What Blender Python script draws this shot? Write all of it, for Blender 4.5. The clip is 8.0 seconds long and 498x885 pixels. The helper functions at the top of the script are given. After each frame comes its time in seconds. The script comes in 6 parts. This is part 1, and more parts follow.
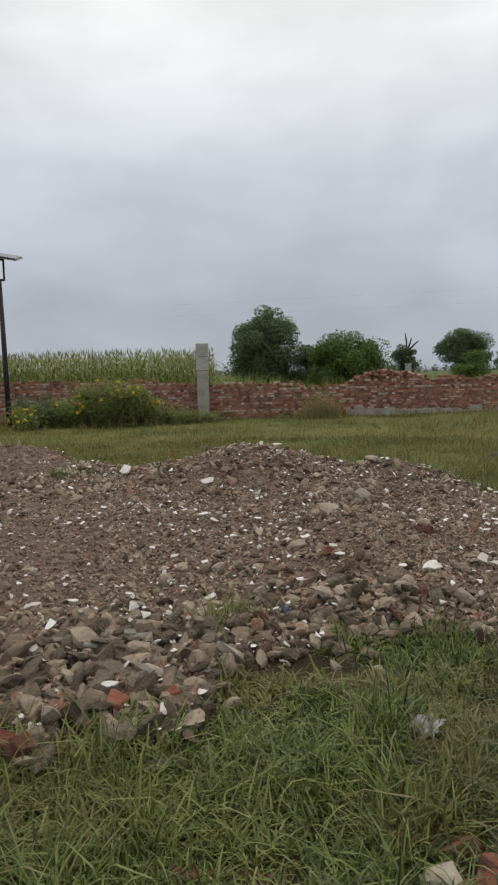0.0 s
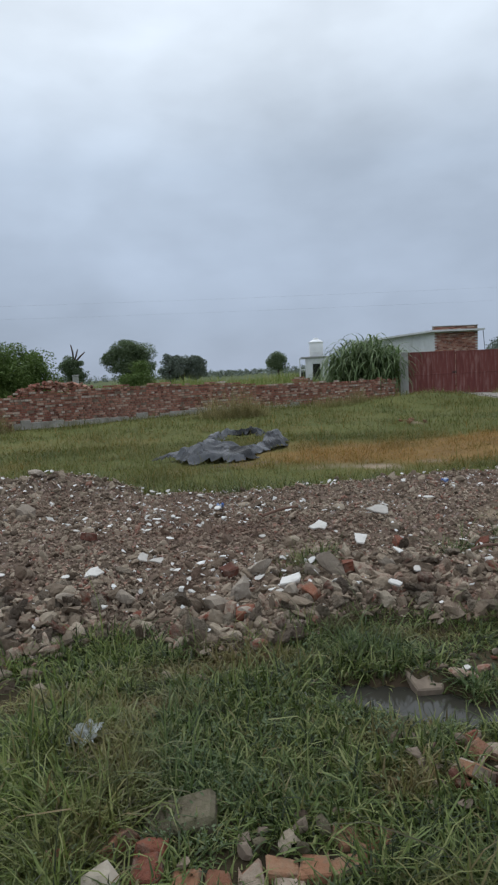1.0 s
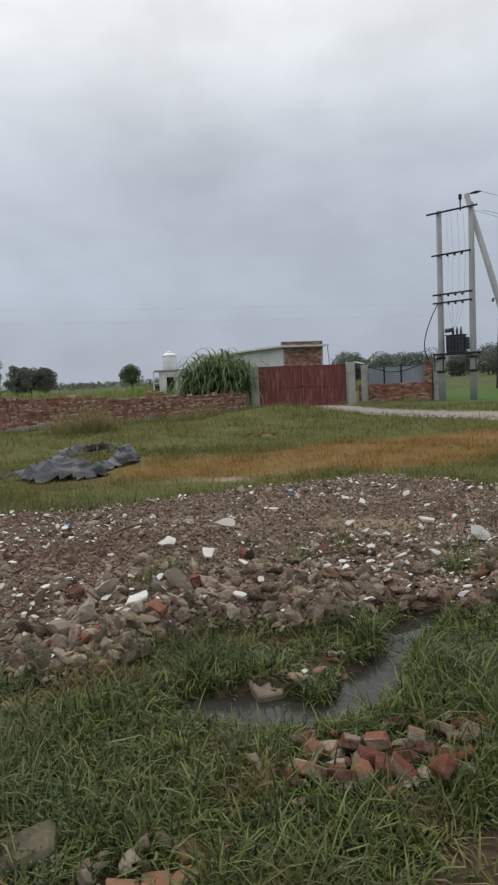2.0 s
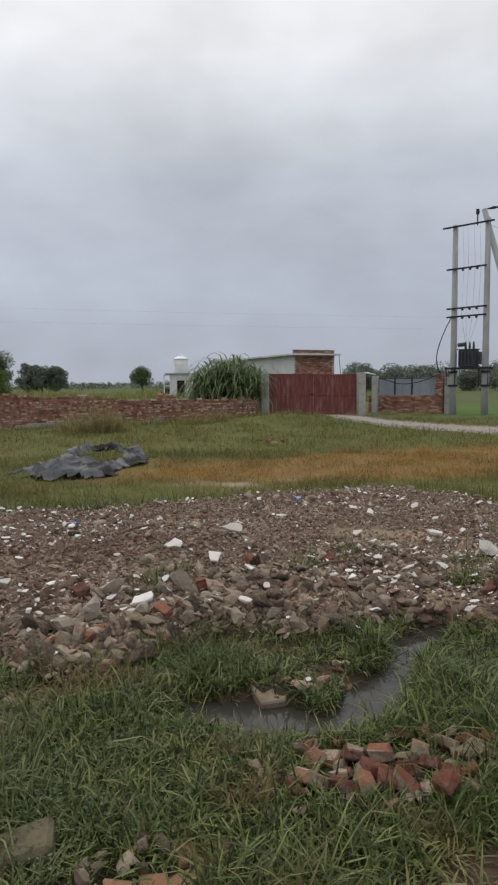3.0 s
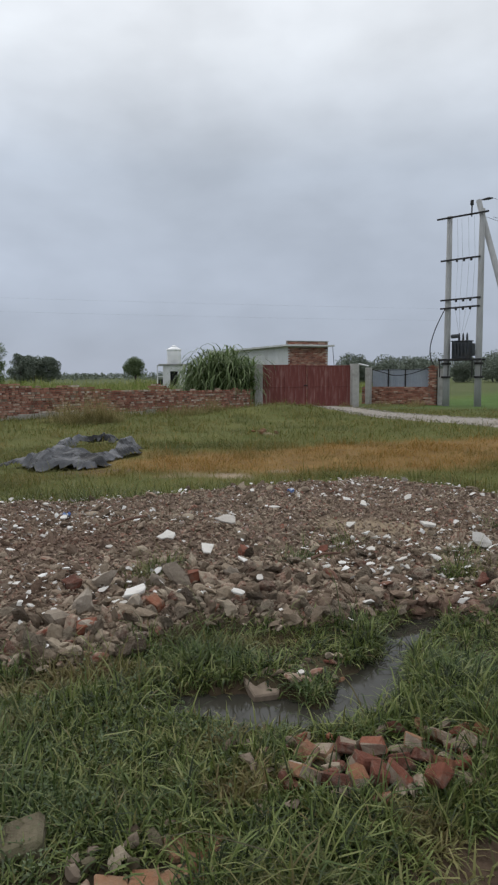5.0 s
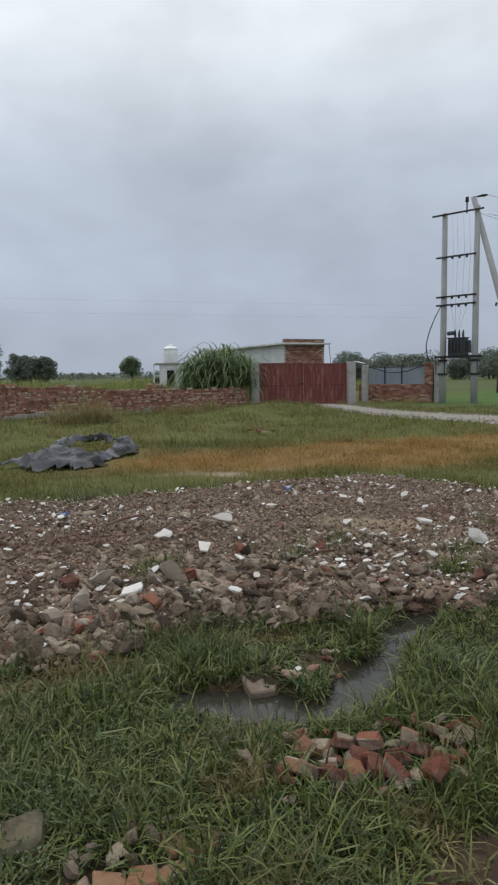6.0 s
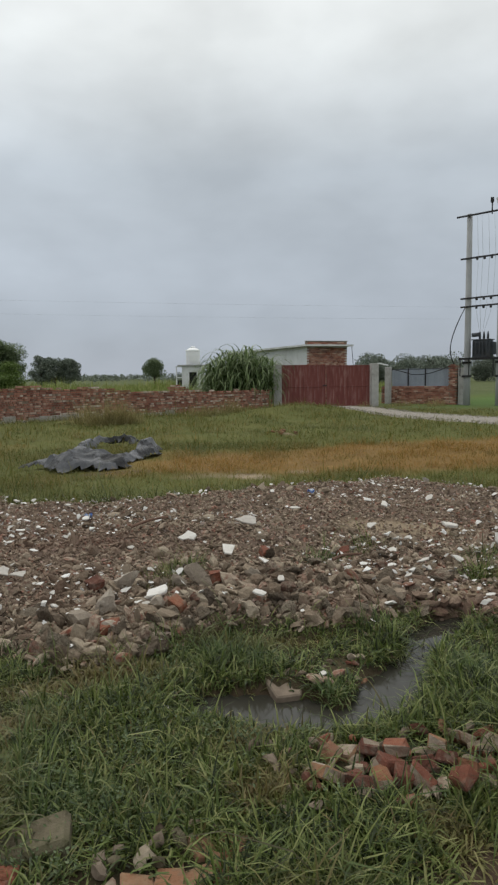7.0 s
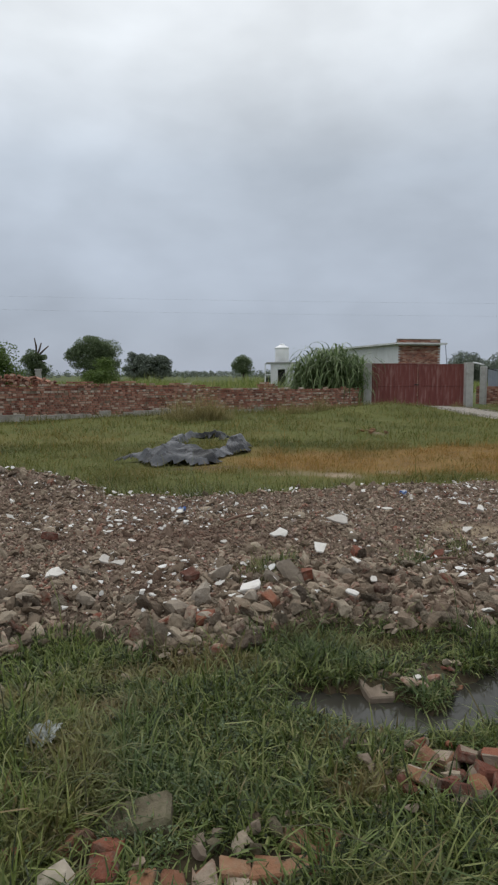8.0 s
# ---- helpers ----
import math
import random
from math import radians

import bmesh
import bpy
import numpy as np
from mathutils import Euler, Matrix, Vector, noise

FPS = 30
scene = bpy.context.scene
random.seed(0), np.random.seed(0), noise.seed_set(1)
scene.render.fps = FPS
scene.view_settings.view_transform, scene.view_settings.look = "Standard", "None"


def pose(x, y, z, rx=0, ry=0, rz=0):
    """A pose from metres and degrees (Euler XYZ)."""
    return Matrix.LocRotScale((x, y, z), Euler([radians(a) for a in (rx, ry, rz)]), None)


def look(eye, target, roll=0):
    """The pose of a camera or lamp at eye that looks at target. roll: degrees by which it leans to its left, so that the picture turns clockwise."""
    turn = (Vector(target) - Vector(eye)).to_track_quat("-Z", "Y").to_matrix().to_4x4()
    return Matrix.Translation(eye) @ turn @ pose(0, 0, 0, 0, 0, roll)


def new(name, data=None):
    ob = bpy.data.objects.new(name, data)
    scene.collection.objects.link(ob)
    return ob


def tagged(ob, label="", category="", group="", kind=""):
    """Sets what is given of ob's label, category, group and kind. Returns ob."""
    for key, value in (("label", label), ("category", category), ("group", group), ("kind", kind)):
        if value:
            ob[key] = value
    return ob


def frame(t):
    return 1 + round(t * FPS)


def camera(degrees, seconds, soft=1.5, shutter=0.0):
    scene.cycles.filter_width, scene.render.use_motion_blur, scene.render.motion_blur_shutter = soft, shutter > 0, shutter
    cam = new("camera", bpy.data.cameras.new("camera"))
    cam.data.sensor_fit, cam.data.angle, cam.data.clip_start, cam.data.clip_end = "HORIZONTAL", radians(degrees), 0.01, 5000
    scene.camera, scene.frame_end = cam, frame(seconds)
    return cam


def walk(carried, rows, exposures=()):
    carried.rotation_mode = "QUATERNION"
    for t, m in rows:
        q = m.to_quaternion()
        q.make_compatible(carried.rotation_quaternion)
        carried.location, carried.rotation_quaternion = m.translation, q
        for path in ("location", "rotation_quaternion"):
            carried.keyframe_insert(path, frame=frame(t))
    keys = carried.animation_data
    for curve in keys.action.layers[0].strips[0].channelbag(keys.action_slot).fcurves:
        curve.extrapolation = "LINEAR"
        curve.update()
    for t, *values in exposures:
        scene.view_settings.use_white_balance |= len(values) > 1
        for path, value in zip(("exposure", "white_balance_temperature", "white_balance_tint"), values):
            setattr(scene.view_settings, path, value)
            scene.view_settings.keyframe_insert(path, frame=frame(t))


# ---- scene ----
# camera: seconds, eye x y z, yaw, pitch, lean to the right
cam = camera(40.54, 8.0, soft=2.3)
ROWS = [
    (0, -0.000, 0.000, 1.500, -0.00, -5.85, 1.15),
    (0.5, 0.024, -0.002, 1.493, -2.53, -5.56, 1.33),
    (0.8, 0.083, 0.014, 1.474, -14.47, -5.29, 3.05),
    (1, 0.145, -0.043, 1.482, -27.19, -5.86, 2.88),
    (1.3, 0.182, -0.072, 1.488, -37.33, -5.74, 2.25),
    (1.5, 0.181, -0.112, 1.499, -39.57, -6.02, 2.88),
    (1.7, 0.178, -0.140, 1.519, -39.46, -5.61, 3.18),
    (2.8, 0.152, -0.119, 1.507, -39.35, -4.52, 0.32),
    (3, 0.154, -0.116, 1.507, -38.86, -4.82, 0.48),
    (3.5, 0.162, -0.115, 1.506, -38.68, -5.05, 0.86),
    (4, 0.166, -0.116, 1.507, -38.92, -5.42, 0.98),
    (4.5, 0.172, -0.116, 1.506, -39.79, -4.78, 0.44),
    (4.7, 0.175, -0.090, 1.507, -39.66, -5.18, 0.37),
    (5.8, 0.170, -0.107, 1.508, -39.20, -5.82, 0.27),
    (6, 0.175, -0.106, 1.505, -39.65, -5.71, 0.75),
    (6.5, 0.177, -0.100, 1.502, -40.66, -6.36, 0.64),
    (7, 0.160, -0.093, 1.514, -37.80, -5.54, 0.73),
    (7.5, 0.140, -0.084, 1.514, -34.60, -5.26, 1.25),
    (8, 0.088, -0.088, 1.523, -30.45, -5.71, 0.07),
]
EXPOSURES = [(0.0, 0.05, 6800, 12), (0.2, 0.05, 6700, 12), (0.5, 0.0, 6000, 9), (1.0, 0.0, 5950, 9), (1.5, 0.0, 6300, 10), (3.0, 0.0, 6600, 13), (3.5, 0.0, 6480, 11), (4.0, 0.0, 6650, 14), (4.5, 0.0, 6480, 12), (6.0, 0.0, 6300, 11), (6.5, 0.0, 6600, 15), (7.0, 0.0, 6650, 8), (7.5, 0.0, 6700, 14), (8.0, 0.0, 6400, 10)]
walk(cam, [(t, pose(x, y, z, 0, 0, yaw) @ pose(0, 0, 0, 90 + pitch) @ pose(0, 0, 0, 0, 0, -lean)) for t, x, y, z, yaw, pitch, lean in ROWS], EXPOSURES)

# ---- light: overcast sky and a weak, wide sun behind the clouds
SUN_AZ, SUN_EL = 12.0, 52.0
world = bpy.data.worlds.new("overcast_sky")
scene.world = world
world.use_nodes = True
wt = world.node_tree
wt.nodes.clear()


def node(tree, kind, **inputs):
    n = tree.nodes.new(kind)
    for k, v in inputs.items():
        n.inputs[k.replace("_", " ")].default_value = v
    return n


def build_world():
    ln = wt.links.new
    out = wt.nodes.new("ShaderNodeOutputWorld")
    bg = wt.nodes.new("ShaderNodeBackground")
    sky = wt.nodes.new("ShaderNodeTexSky")
    sky.sky_type, sky.sun_disc = "NISHITA", False
    sky.sun_elevation, sky.sun_rotation = radians(SUN_EL), radians(SUN_AZ)
    co = wt.nodes.new("ShaderNodeTexCoord")
    sep = wt.nodes.new("ShaderNodeSeparateXYZ")
    ln(co.outputs["Generated"], sep.inputs[0])
    ramp = wt.nodes.new("ShaderNodeValToRGB")
    el = ramp.color_ramp.elements
    el[0].position, el[0].color = 0.0, (0.40, 0.445, 0.525, 1)
    el[1].position, el[1].color = 0.60, (0.92, 0.94, 0.95, 1)
    for p, c in ((0.08, (0.42, 0.47, 0.55, 1)), (0.17, (0.475, 0.53, 0.61, 1)), (0.28, (0.55, 0.61, 0.685, 1)), (0.42, (0.80, 0.84, 0.87, 1))):
        e = el.new(p)
        e.color = c
    ln(sep.outputs["Z"], ramp.inputs[0])
    # stretched clouds: directions squeezed in height
    mp = wt.nodes.new("ShaderNodeMapping")
    mp.inputs["Scale"].default_value = (1.0, 1.0, 2.0)
    ln(co.outputs["Generated"], mp.inputs["Vector"])
    n1 = node(wt, "ShaderNodeTexNoise", Scale=2.2, Detail=3.5, Roughness=0.45, Distortion=0.4)
    n2 = node(wt, "ShaderNodeTexNoise", Scale=7.0, Detail=4.0, Roughness=0.5)
    ln(mp.outputs[0], n1.inputs["Vector"])
    ln(mp.outputs[0], n2.inputs["Vector"])
    add = wt.nodes.new("ShaderNodeMath")
    add.operation = "MULTIPLY_ADD"
    add.inputs[1].default_value = 0.42
    ln(n2.outputs["Fac"], add.inputs[0])
    ln(n1.outputs["Fac"], add.inputs[2])
    rng = wt.nodes.new("ShaderNodeMapRange")
    for k, v in (("From Min", 0.45), ("From Max", 0.9), ("To Min", 0.82), ("To Max", 1.16)):
        rng.inputs[k].default_value = v
    ln(add.outputs[0], rng.inputs["Value"])
    mul = wt.nodes.new("ShaderNodeVectorMath")
    mul.operation = "SCALE"
    ln(ramp.outputs["Color"], mul.inputs[0])
    ln(rng.outputs[0], mul.inputs["Scale"])
    dim = wt.nodes.new("ShaderNodeVectorMath")
    dim.operation = "SCALE"
    dim.inputs["Scale"].default_value = 0.05
    ln(sky.outputs[0], dim.inputs[0])
    mix = wt.nodes.new("ShaderNodeMix")
    mix.data_type = "RGBA"
    mix.inputs["Factor"].default_value = 0.94
    ln(dim.outputs[0], mix.inputs["A"])
    ln(mul.outputs[0], mix.inputs["B"])
    ln(mix.outputs["Result"], bg.inputs["Color"])
    bg.inputs["Strength"].default_value = 1.0
    ln(bg.outputs[0], out.inputs[0])


build_world()
sun = new("sun", bpy.data.lights.new("sun", "SUN"))
sun.data.energy, sun.data.angle, sun.data.color = 0.9, radians(40), (1.0, 0.97, 0.92)
a, e = radians(SUN_AZ), radians(SUN_EL)
sun.matrix_world = look((60 * math.sin(a) * math.cos(e), 60 * math.cos(a) * math.cos(e), 60 * math.sin(e)), (0, 0, 0))

# ---- materials
MATS = {}


def material(name, stops, scale=6.0, detail=6.0, rough=0.9, bump=0.3, island=0.0, objrand=0.0, metal=0.0, bump_scale=None, dist=0.01,
             stain=None, stain_scale=1.0, stain_from=(0.5, 0.68), attr=None, attr_color=None, spec=0.3, translucent=0.0, stretch=(1, 1, 1)):
    """A node material: a colour ramp over noise (and island or object randomness), stains at a second scale, and bump."""
    m = bpy.data.materials.new(name)
    m.use_nodes = True
    t = m.node_tree
    ln = t.links.new
    p = t.nodes["Principled BSDF"]
    co = t.nodes.new("ShaderNodeTexCoord")
    mp = t.nodes.new("ShaderNodeMapping")
    mp.inputs["Scale"].default_value = stretch
    ln(co.outputs["Object"], mp.inputs["Vector"])
    n = node(t, "ShaderNodeTexNoise", Scale=scale, Detail=detail, Roughness=0.6)
    ln(mp.outputs[0], n.inputs["Vector"])
    fac = n.outputs["Fac"]

    def blend_in(fac, source, share):
        a = t.nodes.new("ShaderNodeMath")
        a.operation = "MULTIPLY"
        a.inputs[1].default_value = 1 - share
        ln(fac, a.inputs[0])
        b = t.nodes.new("ShaderNodeMath")
        b.operation = "MULTIPLY_ADD"
        b.inputs[1].default_value = share
        ln(source, b.inputs[0])
        ln(a.outputs[0], b.inputs[2])
        return b.outputs[0]

    if island:
        g = t.nodes.new("ShaderNodeNewGeometry")
        fac = blend_in(fac, g.outputs["Random Per Island"], island)
    if objrand:
        o = t.nodes.new("ShaderNodeObjectInfo")
        fac = blend_in(fac, o.outputs["Random"], objrand)
    ramp = t.nodes.new("ShaderNodeValToRGB")
    els = ramp.color_ramp.elements
    els[0].position, els[0].color = stops[0][0], (*stops[0][1], 1)
    els[1].position, els[1].color = stops[-1][0], (*stops[-1][1], 1)
    for pos, c in stops[1:-1]:
        els.new(pos).color = (*c, 1)
    ln(fac, ramp.inputs[0])
    colour = ramp.outputs["Color"]

    def mixed(colour, other, factor):
        mx = t.nodes.new("ShaderNodeMix")
        mx.data_type = "RGBA"
        ln(factor, mx.inputs["Factor"])
        ln(colour, mx.inputs["A"])
        mx.inputs["B"].default_value = (*other, 1)
        return mx.outputs["Result"]

    if attr:
        at = t.nodes.new("ShaderNodeAttribute")
        at.attribute_name = attr
        colour = mixed(colour, attr_color, at.outputs["Fac"])
    if stain:
        sn = node(t, "ShaderNodeTexNoise", Scale=stain_scale, Detail=5.0, Roughness=0.65)
        ln(mp.outputs[0], sn.inputs["Vector"])
        sr = t.nodes.new("ShaderNodeMapRange")
        for k, v in (("From Min", stain_from[0]), ("From Max", stain_from[1]), ("To Min", 0.0), ("To Max", stain[1])):
            sr.inputs[k].default_value = v
        ln(sn.outputs["Fac"], sr.inputs["Value"])
        colour = mixed(colour, stain[0], sr.outputs[0])
    ln(colour, p.inputs["Base Color"])
    p.inputs["Roughness"].default_value = rough
    p.inputs["Metallic"].default_value = metal
    p.inputs["Specular IOR Level"].default_value = spec
    if bump:
        bn = node(t, "ShaderNodeTexNoise", Scale=bump_scale or scale * 4, Detail=6.0, Roughness=0.65)
        ln(mp.outputs[0], bn.inputs["Vector"])
        b = t.nodes.new("ShaderNodeBump")
        b.inputs["Strength"].default_value = bump
        b.inputs["Distance"].default_value = dist
        ln(bn.outputs["Fac"], b.inputs["Height"])
        ln(b.outputs[0], p.inputs["Normal"])
    if translucent:
        tr = t.nodes.new("ShaderNodeBsdfTranslucent")
        ln(colour, tr.inputs["Color"])
        ms = t.nodes.new("ShaderNodeMixShader")
        ms.inputs[0].default_value = translucent
        ln(p.outputs[0], ms.inputs[1])
        ln(tr.outputs[0], ms.inputs[2])
        ln(ms.outputs[0], t.nodes["Material Output"].inputs["Surface"])
    MATS[name] = m
    return m


STONE_STOPS = [(0.13, (0.075, 0.053, 0.036)), (0.32, (0.172, 0.130, 0.092)), (0.54, (0.285, 0.226, 0.163)), (0.72, (0.40, 0.335, 0.252)), (0.80, (0.255, 0.155, 0.112)), (0.86, (0.25, 0.085, 0.055))]
M_STONE = material("broken_concrete", STONE_STOPS, scale=34, rough=0.95, bump=1.0, island=0.64, bump_scale=45, dist=0.014, stain=((0.155, 0.085, 0.062), 0.7), stain_scale=0.6)
M_STONE_OBJ = material("broken_concrete_stone", STONE_STOPS, scale=30, rough=0.95, bump=1.0, objrand=0.66, bump_scale=45, dist=0.012, stain=((0.12, 0.09, 0.07), 0.6), stain_scale=9)
M_STONE_ONE = material("broken_concrete_piece", [(q, tuple(0.96 * k for k in c)) for q, c in STONE_STOPS], scale=3, rough=0.95, bump=1.0, objrand=0.64, bump_scale=5, dist=0.1, stain=((0.12, 0.09, 0.07), 0.6), stain_scale=1.5)
M_LUMP = material("pale_broken_concrete", [(0.2, (0.22, 0.180, 0.138)), (0.5, (0.335, 0.282, 0.222)), (0.8, (0.46, 0.40, 0.33))], scale=16, rough=0.95, bump=1.0, objrand=0.3, bump_scale=40, dist=0.012, stain=((0.14, 0.11, 0.085), 0.6), stain_scale=7)
M_CHIP = material("rubble_chips", [(0.05, (0.10, 0.070, 0.052)), (0.4, (0.235, 0.178, 0.128)), (0.72, (0.39, 0.318, 0.238)), (0.84, (0.25, 0.115, 0.082)), (0.95, (0.54, 0.49, 0.43))],
                  scale=10, rough=0.95, bump=0.3, island=0.8, bump_scale=80, dist=0.004, stain=((0.15, 0.085, 0.062), 0.65), stain_scale=0.6)
M_WHITE = material("white_stone", [(0.2, (0.44, 0.40, 0.35)), (0.5, (0.62, 0.59, 0.54)), (0.8, (0.76, 0.74, 0.70))], scale=18, rough=0.7, bump=0.3, objrand=0.4, dist=0.004,
                   stain=((0.34, 0.30, 0.26), 0.6), stain_scale=9)
M_PALE = material("pale_stone", [(0.2, (0.25, 0.20, 0.15)), (0.5, (0.38, 0.32, 0.25)), (0.8, (0.50, 0.44, 0.35))], scale=14, rough=0.9, bump=0.6, objrand=0.4, bump_scale=50, dist=0.005, stain=((0.15, 0.12, 0.09), 0.7), stain_scale=9)
M_MOSSY = material("mossy_concrete", [(0.25, (0.080, 0.068, 0.042)), (0.5, (0.135, 0.114, 0.074)), (0.8, (0.20, 0.170, 0.118))], scale=12, rough=0.95, bump=0.9, bump_scale=50, dist=0.01, stain=((0.06, 0.072, 0.024), 0.5), stain_scale=8)
M_SHARD = material("white_shards", [(0.1, (0.42, 0.39, 0.35)), (0.6, (0.66, 0.64, 0.60)), (0.9, (0.78, 0.77, 0.75))], scale=18, rough=0.6, bump=0.15, island=0.6, dist=0.003)
M_BRICK = material("red_brick", [(0.12, (0.15, 0.062, 0.046)), (0.35, (0.25, 0.100, 0.070)), (0.6, (0.36, 0.155, 0.108)), (0.78, (0.42, 0.22, 0.16)), (0.9, (0.54, 0.42, 0.33))],
                   scale=9, rough=0.92, bump=0.5, objrand=0.8, bump_scale=50, dist=0.005, stain=((0.40, 0.31, 0.245), 0.6), stain_scale=6)
M_BRICKS = material("red_brick_joined", [(0.12, (0.15, 0.062, 0.046)), (0.35, (0.25, 0.100, 0.070)), (0.6, (0.36, 0.155, 0.108)), (0.78, (0.42, 0.22, 0.16)), (0.9, (0.54, 0.42, 0.33))],
                    scale=9, rough=0.92, bump=0.5, island=0.8, bump_scale=50, dist=0.005, stain=((0.40, 0.31, 0.245), 0.6), stain_scale=6)
M_OLDBRICK = material("loose_brick", [(0.15, (0.075, 0.034, 0.024)), (0.4, (0.17, 0.062, 0.040)), (0.6, (0.25, 0.095, 0.055)), (0.85, (0.31, 0.20, 0.13))], scale=26, rough=0.95, bump=1.0, objrand=0.5,
                      bump_scale=45, dist=0.012, stain=((0.17, 0.145, 0.115), 0.8), stain_scale=16)
M_LIMED = material("limed_brick", [(0.2, (0.30, 0.23, 0.17)), (0.5, (0.44, 0.37, 0.30)), (0.8, (0.58, 0.52, 0.45))], scale=9, rough=0.92, bump=0.5, island=0.7, bump_scale=50, dist=0.005, stain=((0.33, 0.16, 0.11), 0.6), stain_scale=6)
M_LIMEFACE = material("lime_mortar_crust", [(0.25, (0.18, 0.138, 0.098)), (0.55, (0.31, 0.250, 0.190)), (0.8, (0.46, 0.40, 0.32))], scale=28, rough=0.95, bump=1.0, objrand=0.2, bump_scale=55, dist=0.01, stain=((0.24, 0.12, 0.08), 0.7), stain_scale=18)
M_TANBRICK = material("tan_brick", [(0.15, (0.13, 0.058, 0.034)), (0.45, (0.23, 0.105, 0.058)), (0.65, (0.29, 0.150, 0.085)), (0.85, (0.33, 0.22, 0.14))], scale=26, rough=0.95, bump=1.0, objrand=0.5,
                      bump_scale=45, dist=0.012, stain=((0.16, 0.125, 0.085), 0.8), stain_scale=14)
M_MORTAR = material("mud_mortar", [(0.25, (0.12, 0.092, 0.068)), (0.75, (0.31, 0.245, 0.185))], scale=8, bump=0.5)
M_PLINTH = material("worn_plaster", [(0.2, (0.20, 0.18, 0.15)), (0.5, (0.33, 0.31, 0.27)), (0.8, (0.47, 0.45, 0.41))], scale=3, bump=0.5, dist=0.02, stain=((0.16, 0.15, 0.10), 0.8), stain_scale=1.2)
M_CONCRETE = material("grey_concrete", [(0.2, (0.30, 0.29, 0.27)), (0.5, (0.42, 0.41, 0.39)), (0.8, (0.52, 0.51, 0.49))], scale=4, bump=0.35, dist=0.01, stain=((0.20, 0.19, 0.16), 0.6), stain_scale=1.5)
M_POLE = material("pole_concrete", [(0.2, (0.27, 0.275, 0.275)), (0.8, (0.42, 0.425, 0.425))], scale=3, bump=0.25, stain=((0.26, 0.25, 0.23), 0.5), stain_scale=1.3, stretch=(1, 1, 0.35))
M_GATE = material("gate_paint", [(0.2, (0.115, 0.028, 0.023)), (0.5, (0.160, 0.040, 0.033)), (0.8, (0.205, 0.068, 0.054))], scale=2.5, rough=0.55, bump=0.1, stain=((0.32, 0.19, 0.165), 0.6), stain_scale=2.6, stretch=(3.5, 3.5, 0.4), spec=0.4)
M_IRON = material("dark_iron", [(0.2, (0.02, 0.02, 0.022)), (0.8, (0.055, 0.05, 0.05))], scale=8, rough=0.6, bump=0.1, metal=0.3)
M_TRANSFORMER = material("transformer_paint", [(0.2, (0.045, 0.050, 0.060)), (0.8, (0.085, 0.092, 0.105))], scale=5, rough=0.6, bump=0.1, stain=((0.10, 0.085, 0.07), 0.5), stain_scale=4)
M_STEEL = material("galvanised_steel", [(0.2, (0.22, 0.23, 0.24)), (0.8, (0.36, 0.37, 0.38))], scale=6, rough=0.5, bump=0.05, metal=0.5)
M_SHEET = material("blue_grey_sheet", [(0.2, (0.32, 0.36, 0.42)), (0.8, (0.45, 0.49, 0.54))], scale=1.5, rough=0.5, bump=0.05, metal=0.2)
M_WHITEWASH = material("whitewash", [(0.2, (0.55, 0.56, 0.56)), (0.8, (0.76, 0.77, 0.77))], scale=1.2, rough=0.9, bump=0.15, stain=((0.38, 0.37, 0.35), 0.5), stain_scale=0.8)
M_TANK = material("white_plastic", [(0.2, (0.86, 0.87, 0.88)), (0.8, (0.93, 0.93, 0.93))], scale=2, rough=0.45, bump=0.02)
M_ROOF = material("roof_sheet", [(0.2, (0.28, 0.28, 0.28)), (0.8, (0.44, 0.43, 0.42))], scale=2, rough=0.7, bump=0.1)
# near-black fill: doorway shade put into colour; the stair block has it too
M_DARK = material("dark_opening_fill", [(0.2, (0.02, 0.02, 0.022)), (0.8, (0.04, 0.04, 0.04))], scale=3, rough=0.8, bump=0)
# the black patches are dark pieces of sheet and painted shade of creases
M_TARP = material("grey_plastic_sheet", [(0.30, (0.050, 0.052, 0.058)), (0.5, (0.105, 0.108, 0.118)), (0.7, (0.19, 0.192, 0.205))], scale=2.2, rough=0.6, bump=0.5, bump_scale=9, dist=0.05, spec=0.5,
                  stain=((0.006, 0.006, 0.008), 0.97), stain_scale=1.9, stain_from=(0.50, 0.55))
M_PANEL = material("solar_glass", [(0.3, (0.015, 0.02, 0.035)), (0.7, (0.03, 0.035, 0.06))], scale=5, rough=0.25, bump=0)
M_GRASS = material("grass_blades", [(0.30, (0.020, 0.030, 0.009)), (0.42, (0.060, 0.088, 0.019)), (0.56, (0.128, 0.172, 0.041)), (0.68, (0.225, 0.250, 0.082)), (0.84, (0.31, 0.29, 0.13))], scale=6.0, rough=0.5, bump=0, island=0.45,
                   stain=((0.080, 0.130, 0.058), 0.45), stain_scale=1.5,
                   attr="dry", attr_color=(0.235, 0.170, 0.078), translucent=0.25)
M_LUSH = material("lush_grass_blades", [(0.30, (0.040, 0.058, 0.014)), (0.42, (0.100, 0.142, 0.028)), (0.56, (0.178, 0.236, 0.052)), (0.68, (0.27, 0.30, 0.096)), (0.84, (0.33, 0.31, 0.14))], scale=6.0, rough=0.5, bump=0, island=0.45,
                  stain=((0.105, 0.165, 0.058), 0.4), stain_scale=1.5, attr="dry", attr_color=(0.27, 0.20, 0.09), translucent=0.3)
